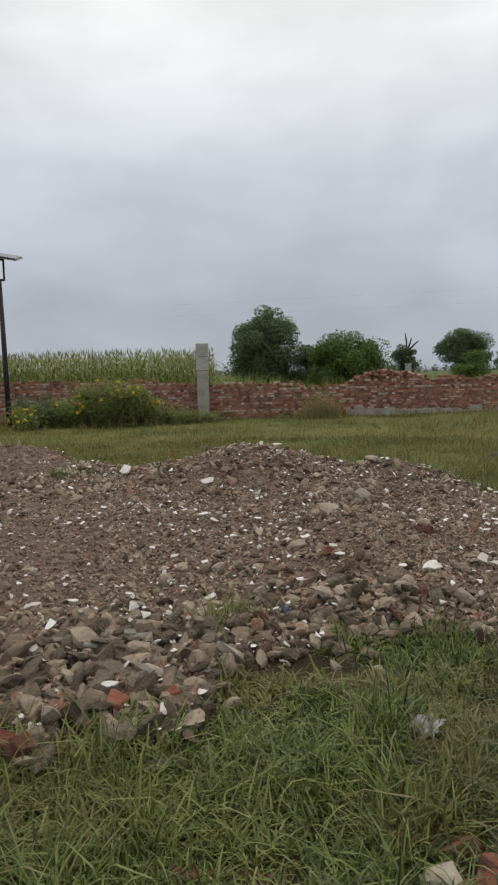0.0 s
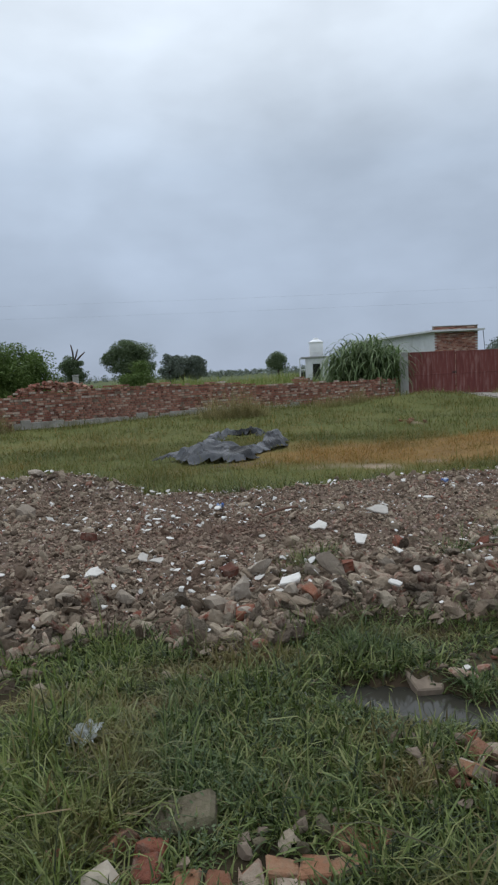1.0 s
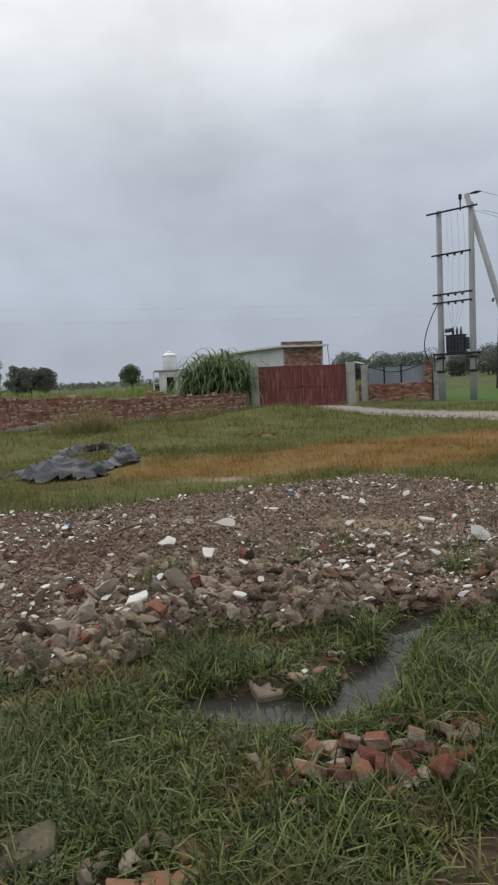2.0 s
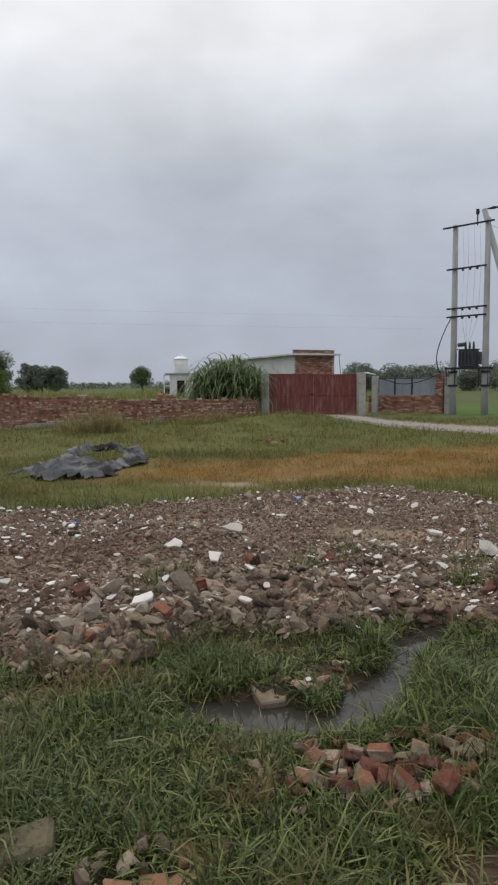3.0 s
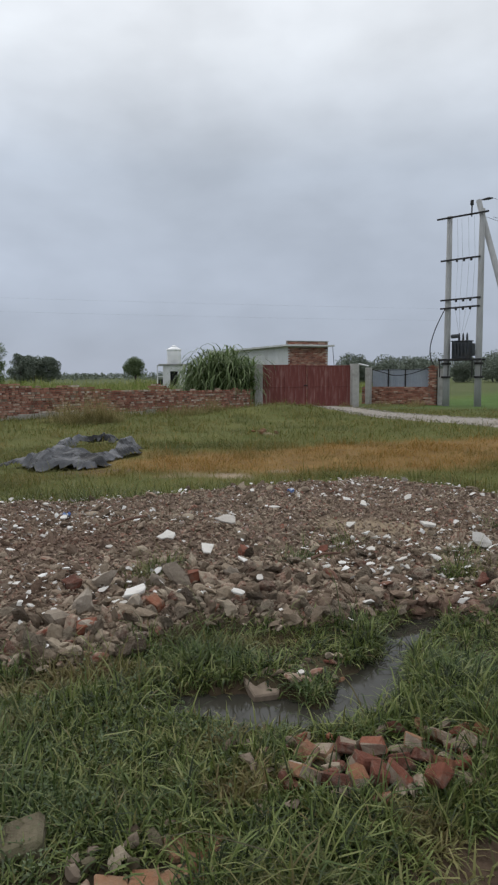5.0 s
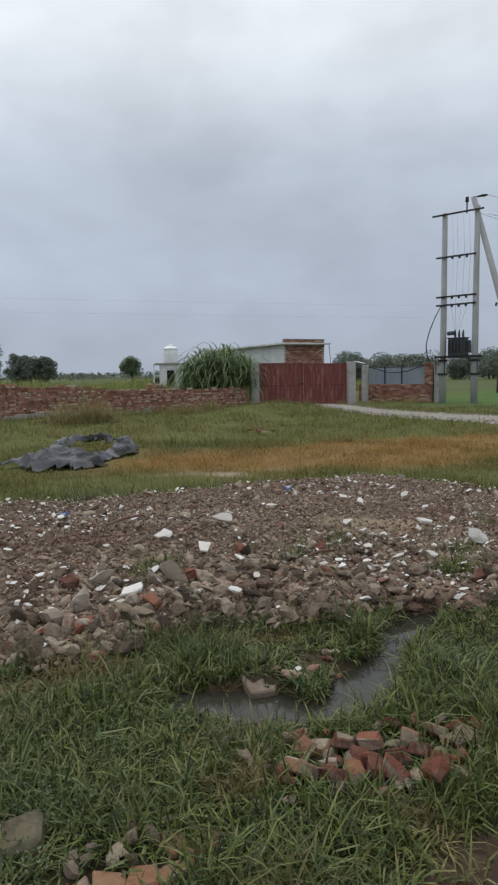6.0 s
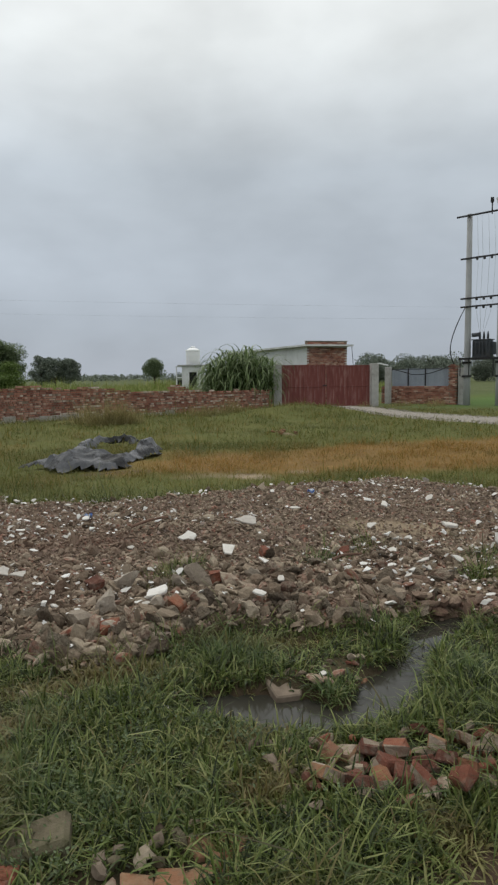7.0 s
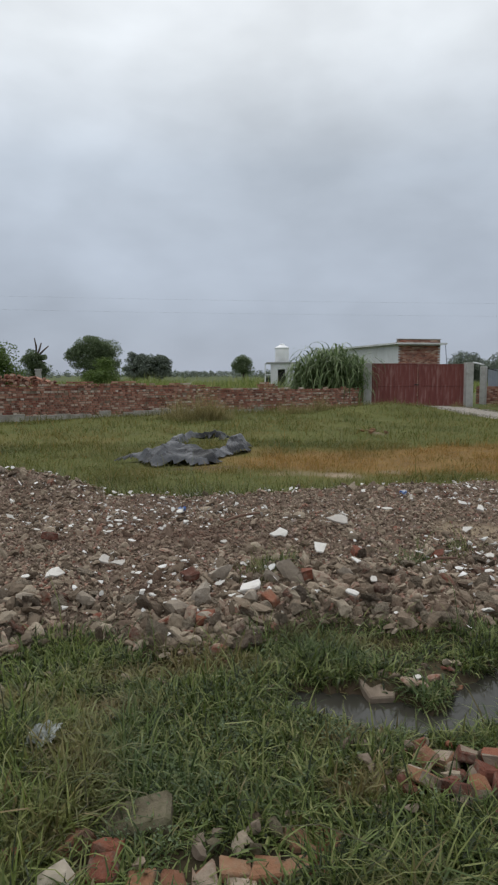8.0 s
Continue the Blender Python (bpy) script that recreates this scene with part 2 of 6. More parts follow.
M_MEADOW = material("meadow_blades", [(0.3, (0.068, 0.100, 0.021)), (0.48, (0.122, 0.146, 0.034)), (0.72, (0.205, 0.190, 0.064))], scale=0.55, rough=0.6, bump=0, island=0.4,
                    attr="dry", attr_color=(0.34, 0.195, 0.052), translucent=0.35,
                    stain=((0.052, 0.084, 0.020), 0.6), stain_scale=0.4)
M_LEAF = material("tree_leaves", [(0.1, (0.090, 0.122, 0.062)), (0.5, (0.150, 0.196, 0.100)), (0.9, (0.22, 0.265, 0.145))], scale=0.7, rough=0.7, bump=0, island=0.5, translucent=0.3)
M_LEAF_L = material("light_leaves", [(0.1, (0.070, 0.110, 0.024)), (0.5, (0.125, 0.185, 0.046)), (0.9, (0.19, 0.25, 0.08))], scale=0.7, rough=0.6, bump=0, island=0.5, translucent=0.25)
# pale greyed leaf colour that stands in for distance haze on far trees
M_HAZED_LEAF = material("haze_toned_leaves", [(0.1, (0.13, 0.155, 0.120)), (0.5, (0.18, 0.21, 0.165)), (0.9, (0.23, 0.255, 0.20))], scale=0.05, rough=0.8, bump=0, island=0.5)
M_CORN = material("corn_leaves", [(0.1, (0.10, 0.145, 0.028)), (0.45, (0.185, 0.235, 0.055)), (0.7, (0.275, 0.29, 0.09)), (0.9, (0.33, 0.28, 0.12))], scale=0.6, rough=0.6, bump=0, island=0.6, translucent=0.25)
M_CANE = material("cane_leaves", [(0.15, (0.065, 0.105, 0.032)), (0.5, (0.14, 0.20, 0.075)), (0.8, (0.30, 0.36, 0.19))], scale=0.8, rough=0.5, bump=0, island=0.65, translucent=0.25)
M_FLOWER = material("yellow_petals", [(0.2, (0.60, 0.45, 0.02)), (0.8, (0.75, 0.62, 0.05))], scale=4, rough=0.6, bump=0, translucent=0.2)
M_BARK = material("bark", [(0.2, (0.045, 0.035, 0.027)), (0.8, (0.13, 0.10, 0.08))], scale=6, bump=0.5, stretch=(1, 1, 0.3))
M_ROAD = material("pale_gravel_track", [(0.2, (0.21, 0.185, 0.155)), (0.5, (0.29, 0.262, 0.225)), (0.8, (0.37, 0.34, 0.30))], scale=6, bump=0.6, dist=0.02, stain=((0.24, 0.20, 0.16), 0.5), stain_scale=0.5)
M_GRAVEL = material("pale_gravel", [(0.1, (0.19, 0.17, 0.14)), (0.6, (0.33, 0.30, 0.26)), (1.0, (0.50, 0.47, 0.43))], scale=8, bump=0.2, island=0.8)
M_PLASTIC = material("torn_white_plastic", [(0.35, (0.24, 0.26, 0.22)), (0.5, (0.52, 0.54, 0.52)), (0.65, (0.78, 0.79, 0.78))], scale=22, rough=0.3, bump=0.5, translucent=0.4)
M_BLUE = material("blue_plastic", [(0.2, (0.08, 0.09, 0.12)), (0.8, (0.13, 0.15, 0.20))], scale=10, rough=0.4, bump=0.1)
M_BLUEBAG = material("blue_white_plastic", [(0.42, (0.06, 0.14, 0.42)), (0.5, (0.20, 0.30, 0.52)), (0.58, (0.62, 0.64, 0.66))], scale=14, rough=0.4, bump=0.3)
M_STICK = material("dry_wood", [(0.25, (0.10, 0.055, 0.038)), (0.75, (0.24, 0.15, 0.11))], scale=12, bump=0.4, stretch=(1, 1, 0.2))


def water_material():
    m = bpy.data.materials.new("muddy_water")
    m.use_nodes = True
    t = m.node_tree
    p = t.nodes["Principled BSDF"]
    n = node(t, "ShaderNodeTexNoise", Scale=1.6, Detail=4.0)
    r = t.nodes.new("ShaderNodeValToRGB")
    r.color_ramp.elements[0].color = (0.030, 0.028, 0.022, 1)
    r.color_ramp.elements[1].color = (0.055, 0.052, 0.042, 1)
    t.links.new(n.outputs["Fac"], r.inputs[0])
    t.links.new(r.outputs[0], p.inputs["Base Color"])
    p.inputs["Roughness"].default_value, p.inputs["IOR"].default_value = 0.06, 1.33
    return m


M_WATER = water_material()


def ground_material():
    """Soil under everything: how grassy, dry, stony, muddy or far it is comes from the ground's own point values."""
    m = bpy.data.materials.new("ground_soil")
    m.use_nodes = True
    t = m.node_tree
    ln = t.links.new
    p = t.nodes["Principled BSDF"]
    co = t.nodes.new("ShaderNodeTexCoord")

    def noisy(scale, lo, hi, detail=7.0):
        n = node(t, "ShaderNodeTexNoise", Scale=scale, Detail=detail, Roughness=0.62)
        ln(co.outputs["Object"], n.inputs["Vector"])
        r = t.nodes.new("ShaderNodeValToRGB")
        r.color_ramp.elements[0].position, r.color_ramp.elements[0].color = 0.3, (*lo, 1)
        r.color_ramp.elements[1].position, r.color_ramp.elements[1].color = 0.7, (*hi, 1)
        ln(n.outputs["Fac"], r.inputs[0])
        return r.outputs[0]

    def over(low, high, name):
        at = t.nodes.new("ShaderNodeAttribute")
        at.attribute_name = name
        mx = t.nodes.new("ShaderNodeMix")
        mx.data_type = "RGBA"
        ln(at.outputs["Fac"], mx.inputs["Factor"])
        ln(low, mx.inputs["A"])
        ln(high, mx.inputs["B"])
        return mx.outputs["Result"]

    turf = noisy(2.2, (0.030, 0.024, 0.014), (0.074, 0.058, 0.030))
    c = over(turf, noisy(0.7, (0.062, 0.090, 0.018), (0.120, 0.132, 0.034)), "meadow")
    c = over(c, noisy(1.6, (0.165, 0.100, 0.036), (0.27, 0.165, 0.052)), "dry")
    c = over(c, noisy(0.25, (0.065, 0.085, 0.026), (0.11, 0.125, 0.045)), "field")
    c = over(c, noisy(0.4, (0.055, 0.105, 0.018), (0.095, 0.160, 0.034)), "lush")
    c = over(c, noisy(9.0, (0.075, 0.050, 0.037), (0.215, 0.155, 0.117)), "stony")
    c = over(c, noisy(7.0, (0.050, 0.033, 0.022), (0.125, 0.086, 0.058)), "mud")
    c = over(c, noisy(3.0, (0.22, 0.165, 0.11), (0.34, 0.27, 0.185)), "bare")
    ln(c, p.inputs["Base Color"])
    p.inputs["Roughness"].default_value = 0.95
    p.inputs["Specular IOR Level"].default_value = 0.2
    bn = node(t, "ShaderNodeTexNoise", Scale=25.0, Detail=8.0, Roughness=0.7)
    ln(co.outputs["Object"], bn.inputs["Vector"])
    b = t.nodes.new("ShaderNodeBump")
    b.inputs["Strength"].default_value, b.inputs["Distance"].default_value = 0.7, 0.03
    ln(bn.outputs["Fac"], b.inputs["Height"])
    ln(b.outputs[0], p.inputs["Normal"])
    return m


M_GROUND = ground_material()

# ---- building helpers


def lattice(seed):
    return np.random.RandomState(seed).rand(256, 256)


def smooth_noise(x, y, size, seed):
    """Value noise between 0 and 1 with the given cell size in metres."""
    g = lattice(seed)
    x, y = np.asarray(x, float) / size, np.asarray(y, float) / size
    i, j = np.floor(x).astype(int), np.floor(y).astype(int)
    u, v = x - i, y - j
    u, v = u * u * (3 - 2 * u), v * v * (3 - 2 * v)
    a, b = g[i % 256, j % 256], g[(i + 1) % 256, j % 256]
    c, d = g[i % 256, (j + 1) % 256], g[(i + 1) % 256, (j + 1) % 256]
    return (a * (1 - u) + b * u) * (1 - v) + (c * (1 - u) + d * u) * v


def step(lo, hi, x):
    k = np.clip((np.asarray(x, float) - lo) / (hi - lo), 0, 1)
    return k * k * (3 - 2 * k)


def blob(x, y, cx, cy, rx, ry, turn=0.0):
    c, s = math.cos(turn), math.sin(turn)
    dx, dy = x - cx, y - cy
    return np.exp(-(((c * dx + s * dy) / rx) ** 2 + ((-s * dx + c * dy) / ry) ** 2))


def mesh_from(name, verts, tris, mat, parent=None, label="", smooth=False, values=None):
    """One mesh object from numpy arrays of points and triangles."""
    me = bpy.data.meshes.new(name)
    verts, tris = np.asarray(verts, np.float32), np.asarray(tris, np.int32)
    me.vertices.add(len(verts))
    me.vertices.foreach_set("co", verts.ravel())
    me.loops.add(tris.size)
    me.loops.foreach_set("vertex_index", tris.ravel())
    me.polygons.add(len(tris))
    me.polygons.foreach_set("loop_start", np.arange(0, tris.size, tris.shape[1], dtype=np.int32))
    me.polygons.foreach_set("use_smooth", np.full(len(tris), smooth))
    for key, v in (values or {}).items():
        me.attributes.new(key, "FLOAT", "POINT").data.foreach_set("value", np.asarray(v, np.float32))
    me.update(calc_edges=True)
    me.materials.append(mat)
    ob = new(name, me)
    if parent:
        ob.parent = parent
    if label:
        ob["label"] = label
    return ob


def part(name, bm, mat, parent=None, label="", smooth=False):
    me = bpy.data.meshes.new(name)
    bm.normal_update()
    bm.to_mesh(me)
    bm.free()
    if smooth:
        me.polygons.foreach_set("use_smooth", [True] * len(me.polygons))
    me.materials.append(mat)
    ob = new(name, me)
    if parent:
        ob.parent = parent
    if label:
        ob["label"] = label
    return ob


def empty(name, m=None):
    ob = new(name)
    if m is not None:
        ob.matrix_world = m
    return ob


def add_box(bm, lo, hi, bevel=0.0, m=None, jitter=0.0):
    made = bmesh.ops.create_cube(bm, size=1.0)["verts"]
    for v in made:
        v.co = Vector([lo[k] + (v.co[k] + 0.5) * (hi[k] - lo[k]) + (random.uniform(-jitter, jitter) if jitter else 0) for k in range(3)])
    if bevel:
        edges = list({e for v in made for e in v.link_edges})
        made = bmesh.ops.bevel(bm, geom=edges, offset=bevel, segments=1, affect="EDGES", profile=0.5)["verts"]
    if m is not None:
        bmesh.ops.transform(bm, matrix=m, verts=list({v for v in made}))
    return bm


def box(lo, hi, bevel=0.0, m=None, jitter=0.0):
    return add_box(bmesh.new(), lo, hi, bevel, m, jitter)


def add_tube(bm, points, radii, sides=8):
    """A tapered tube along a line of points, closed at both ends."""
    rings = []
    for k, p in enumerate(points):
        p = Vector(p)
        q = Vector(points[min(k + 1, len(points) - 1)]) - Vector(points[max(k - 1, 0)])
        turn = q.to_track_quat("Z", "Y").to_matrix()
        r = radii[k] if isinstance(radii, (list, tuple)) else radii
        rings.append([bm.verts.new(p + turn @ Vector((r * math.cos(2 * math.pi * s / sides), r * math.sin(2 * math.pi * s / sides), 0))) for s in range(sides)])
    for a, b in zip(rings, rings[1:]):
        for s in range(sides):
            bm.faces.new((a[s], a[(s + 1) % sides], b[(s + 1) % sides], b[s]))
    bm.faces.new(rings[0][::-1])
    bm.faces.new(rings[-1])
    return bm


def tube(points, radii, sides=8):
    return add_tube(bmesh.new(), points, radii, sides)


def rock_shapes(count, points, flat, seed):
    """Angular stones as arrays: hulls of random points."""
    shapes = []
    r = np.random.RandomState(seed)
    for _ in range(count):
        bm = bmesh.new()
        f = (r.uniform(0.75, 1.15), r.uniform(0.6, 1.0), r.uniform(*flat))
        for _ in range(points):
            d = r.normal(size=3)
            d /= np.abs(d).max() ** 0.65 * np.linalg.norm(d) ** 0.35
            bm.verts.new([d[k] * 0.5 * f[k] * r.uniform(0.8, 1.05) for k in range(3)])
        bmesh.ops.convex_hull(bm, input=bm.verts)
        loose = [v for v in bm.verts if not v.link_faces]
        bmesh.ops.delete(bm, geom=loose, context="VERTS")
        bmesh.ops.triangulate(bm, faces=bm.faces)
        bm.verts.index_update()
        shapes.append((np.array([v.co[:] for v in bm.verts]), np.array([[v.index for v in fc.verts] for fc in bm.faces])))
        bm.free()
    return shapes


def rough_rock(r, flat, facets=7, lumps=0.09, cut=(0.30, 0.78)):
    """One broken stone as arrays: a fine ball cut by random planes, with a rough skin."""
    bm = bmesh.new()
    bmesh.ops.create_icosphere(bm, subdivisions=2, radius=1.0)
    d = np.array([v.co[:] for v in bm.verts])
    f = np.array([[v.index for v in fc.verts] for fc in bm.faces])
    bm.free()
    n = r.normal(size=(facets, 3))
    n /= np.linalg.norm(n, axis=1)[:, None]
    off = r.uniform(*cut, facets)
    dots = d @ n.T
    rad = np.min(np.where(dots > 0.05, off / np.maximum(dots, 0.05), 9.0), axis=1)
    rad = np.minimum(rad, 1.45) * (1 + r.uniform(-lumps, lumps, len(d)))
    v = d * rad[:, None] * 0.5 * np.array([r.uniform(0.85, 1.2), r.uniform(0.6, 0.95), r.uniform(*flat)])
    return v, f


def turns(n, tilt, r):
    """Random turns: any heading, with a tilt of up to the given degrees."""
    yaw, a, b = r.uniform(0, 2 * np.pi, n), np.radians(r.normal(0, tilt, n)), np.radians(r.normal(0, tilt, n))
    z, o, l = np.zeros(n), np.ones(n), (lambda rows: np.moveaxis(np.array(rows), 2, 0))
    rz = l([[np.cos(yaw), -np.sin(yaw), z], [np.sin(yaw), np.cos(yaw), z], [z, z, o]])
    rx = l([[o, z, z], [z, np.cos(a), -np.sin(a)], [z, np.sin(a), np.cos(a)]])
    ry = l([[np.cos(b), z, np.sin(b)], [z, o, z], [-np.sin(b), z, np.cos(b)]])
    return rx @ ry @ rz


def scatter(shapes, places, sizes, tilt, r):
    """Joins many turned and scaled copies of the shapes into one pair of arrays."""
    pick, mats = r.randint(0, len(shapes), len(places)), turns(len(places), tilt, r)
    vs, fs, base = [], [], 0
    for k, (v, f) in enumerate(shapes):
        idx = np.where(pick == k)[0]
        if not len(idx):
            continue
        p = np.einsum("nij,vj->nvi", mats[idx], v) * sizes[idx, None, None] + places[idx, None, :]
        vs.append(p.reshape(-1, 3))
        fs.append((f[None] + (base + np.arange(len(idx)) * len(v))[:, None, None]).reshape(-1, 3))
        base += len(idx) * len(v)
    return np.concatenate(vs), np.concatenate(fs)


def ribbons(base, length, width, yaw, lean, droop, r, joints=2):
    """Grass blades and long leaves: tapered ribbons that rise, lean and bend over."""
    n = len(base)
    out, tris = [], []
    h = np.stack([np.cos(yaw), np.sin(yaw), np.zeros(n)], 1)
    side = np.stack([-np.sin(yaw), np.cos(yaw), np.zeros(n)], 1)
    for k in range(joints + 1):
        s = k / joints
        ang = lean + droop * s
        p = base + (length * s)[:, None] * (h * np.sin(ang)[:, None] + np.array([0, 0, 1.0]) * np.cos(ang)[:, None])
        w = (width * (1 - s) ** 0.6 * 0.5 if k else width * 0.35)[:, None]
        out += [p] if k == joints else [p - side * w, p + side * w]
    verts = np.stack(out, 1)
    m = verts.shape[1]
    for k in range(joints - 1):
        a = 2 * k
        tris += [(a, a + 1, a + 3), (a, a + 3, a + 2)]
    a = 2 * (joints - 1)
    tris.append((a, a + 1, a + 2))
    faces = (np.array(tris)[None] + (np.arange(n) * m)[:, None, None]).reshape(-1, 3)
    return verts.reshape(-1, 3), faces, m


# ---- the plan: rubble between two edges round the standpoint (heading from ahead in degrees, metres)
NEAR_AZ = [-40, -22, -19, -15.8, -10.5, -6, -4.5, -1.5, 5, 10, 20.6, 25, 30, 34.5, 38, 44, 51, 54, 58, 61.6, 66, 80]
NEAR_D = [2.5, 2.5, 2.46, 2.70, 2.76, 2.74, 2.86, 3.0, 3.3, 3.58, 3.6, 3.44, 3.5, 3.7, 3.86, 3.9, 4.02, 4.28, 4.38, 4.45, 5.1, 6]
FAR_AZ = [-40, -22, -16, -13, -10, -3, 1.5, 6, 11, 16, 20, 26, 33, 40, 47, 53, 60, 80]
FAR_D = [15, 13.5, 12.3, 10.8, 9.4, 10.4, 10.3, 9.9, 9.6, 8.9, 8.0, 8.0, 8.0, 8.4, 8.8, 8.9, 8.5, 8.0]


def polar(x, y):
    return np.degrees(np.arctan2(x, y)), np.hypot(x, y)


def stony(x, y):
    az, d = polar(x, y)
    wob = (smooth_noise(x, y, 0.5, 3) - 0.5) * 0.3 + (smooth_noise(x, y, 0.17, 4) - 0.5) * 0.22
    n, f = np.interp(az, NEAR_AZ, NEAR_D), np.interp(az, FAR_AZ, FAR_D)
    return step(-0.15, 0.2, d - n + wob) * step(-0.3, 0.3, f - d + wob * 1.5) * (az > -34 + 6 * wob) * (az < 74 + 6 * wob)


def puddle(x, y):
    """Depth share of the two joined puddles."""
    w = (smooth_noise(x, y, 0.35, 11) - 0.5) * 0.4 + (smooth_noise(x, y, 0.12, 12) - 0.5) * 0.3
    a = blob(x, y, 3.52, 2.38, 0.32, 0.19, 0.1) + blob(x, y, 3.05, 2.16, 0.36, 0.15, 0.5) + blob(x, y, 2.64, 2.02, 0.28, 0.21, 0.5)
    a = a + 0.8 * blob(x, y, 2.30, 1.93, 0.24, 0.15, 0.3) + 1.15 * blob(x, y, 1.97, 2.36, 0.28, 0.24, -0.7) + 0.7 * blob(x, y, 2.1, 2.1, 0.2, 0.17) - 0.9 * blob(x, y, 2.44, 2.15, 0.20, 0.07, 0.76)
    return step(0.50, 0.8, a + w)


def height(x, y):
    x, y = np.asarray(x, float), np.asarray(y, float)
    s = stony(x, y)
    h = 0.10 * s + s * 0.10 * (smooth_noise(x, y, 1.1, 21) - 0.4) + s * 0.06 * (smooth_noise(x, y, 0.4, 22) - 0.5)
    h += 0.40 * blob(x, y, 0.0, 9.2, 1.15, 0.9) + 0.25 * blob(x, y, 1.9, 8.3, 0.75, 0.8) + 0.12 * blob(x, y, -2.0, 9.2, 1.0, 0.7)
    h += 0.22 * blob(x, y, -4.2, 11.6, 1.6, 0.9) + 0.10 * blob(x, y, 6.0, 5.5, 2.0, 0.6, -0.7) + 0.08 * blob(x, y, 5.0, 4.6, 1.4, 0.8, -0.5)
    h += 0.05 * (smooth_noise(x, y, 2.5, 23) - 0.5) * step(60, 20, np.hypot(x, y)) + 0.04 * (smooth_noise(x, y, 0.6, 24) - 0.5) * step(30, 12, np.hypot(x, y))
    h += 0.35 * blob(x, y, 18.5, 20.5, 3.2, 1.8, 0.2) + 0.12 * blob(x, y, 10.0, 21.5, 6.0, 1.2)
    h += 0.12 * blob(x, y, 11.3, 12.95, 0.45, 0.35)
    h -= 0.11 * puddle(x, y) + 0.05 * blob(x, y, 2.05, 0.95, 0.5, 0.28)
    return h


def dryness(x, y):
    az, d = polar(x, y)
    n = smooth_noise(x, y, 1.6, 31) * 0.6 + smooth_noise(x, y, 0.5, 32) * 0.4
    band = 1.1 * blob(x, y, 10.4, 8.2, 5.6, 1.75, -0.35) + 0.5 * blob(x, y, 14.6, 7.2, 3.0, 1.3, -0.45) + 0.2 * blob(x, y, 5.0, 16.5, 6.0, 2.0) + 0.25 * blob(x, y, -3, 14.5, 5, 2.5)
    near = 0.55 * step(7, 5, d) * step(0.54, 0.72, smooth_noise(x, y, 0.8, 33) * 0.55 + smooth_noise(x, y, 0.25, 34) * 0.45)
    left = 0.45 * blob(x, y, -1.1, 2.3, 0.6, 0.45)
    dead = 0.7 * step(0.4, 0.9, blob(x, y, 1.62, 1.72, 0.20, 0.13) + 0.9 * blob(x, y, 0.95, 2.75, 0.5, 0.14, -0.5) + 0.9 * blob(x, y, 0.02, 3.55, 0.4, 0.2) + 0.8 * blob(x, y, 0.4, 3.05, 0.3, 0.16) + 1.0 * blob(x, y, 1.45, 2.92, 0.7, 0.16, -0.35) + 0.8 * blob(x, y, 2.5, 2.72, 0.5, 0.14, -0.6) + 0.8 * blob(x, y, 1.75, 2.0, 0.3, 0.12, -0.3))
    return np.clip(step(0.30, 0.9, band * 1.05 + n * 0.6 - 0.10) + near + left + dead + 0.12 * step(6, 8, d), 0, 1)


def mud(x, y):
    w = (smooth_noise(x, y, 0.25, 41) - 0.5) * 0.8
    return np.clip(step(0.35, 0.65, blob(x, y, 2.25, 0.72, 0.85, 0.42, -0.25) + w * 0.4) + step(0.2, 0.6, puddle(x, y)) + 0.7 * step(0.4, 0.8, blob(x, y, 5.09, 9.79, 0.9, 0.3, -0.3) + w * 0.4), 0, 1)


def bare(x, y):
    w = smooth_noise(x, y, 0.5, 51)
    return step(0.45, 0.9, blob(x, y, 6.6, 8.2, 1.5, 0.6, -0.6) * 0.8 + 0.9 * blob(x, y, 11.3, 12.9, 0.5, 0.35) + 1.0 * blob(x, y, 4.95, 3.9, 0.8, 0.28, -0.55) + 0.8 * blob(x, y, 4.05, 2.55, 0.45, 0.2, -0.4) + (w - 0.5) * 0.7)


# ---- ground: one sheet to the horizon, fine near the standpoint
def axis_steps(lo, hi, fine, limit):
    core = list(np.arange(lo, hi + fine / 2, fine))
    up, dn, s = [core[-1]], [core[0]], fine
    while up[-1] < limit:
        s *= 1.16
        up.append(up[-1] + s)
    s = fine
    while dn[-1] > -limit:
        s *= 1.16
        dn.append(dn[-1] - s)
    return np.array(dn[:0:-1] + core + up[1:])


def build_ground():
    xs, ys = axis_steps(-5.0, 11.0, 0.07, 4000), axis_steps(0.6, 12.5, 0.07, 4000)
    X, Y = np.meshgrid(xs, ys)
    Z = height(X, Y)
    v = np.stack([X.ravel(), Y.ravel(), Z.ravel()], 1)
    nx, ny = len(xs), len(ys)
    i = (np.arange(ny - 1)[:, None] * nx + np.arange(nx - 1)[None]).ravel()
    q = np.stack([i, i + 1, i + nx + 1, i + nx], 1)
    x, y = v[:, 0], v[:, 1]
    far = step(24.5, 26.5, y - 0.085 * (x - 5)) + step(24, 27, x) * (y < 24)
    ob = mesh_from("ground", v, q, M_GROUND, smooth=True,
                   values={"meadow": step(6.5, 8.5, np.hypot(x, y)), "dry": dryness(x, y) * (1 - np.clip(far, 0, 1)) * (0.15 + 0.85 * step(5.5, 7.5, np.hypot(x, y)) * step(-1, 2, y)), "stony": stony(x, y), "mud": mud(x, y), "bare": bare(x, y), "field": np.clip(far, 0, 1), "lush": step(26, 30, x) * step(26, 20, y - 0.35 * (x - 30))})
    tagged(ob, "uneven soil with patchy grass, rubble and farm fields", "ground", kind="structure")


build_ground()


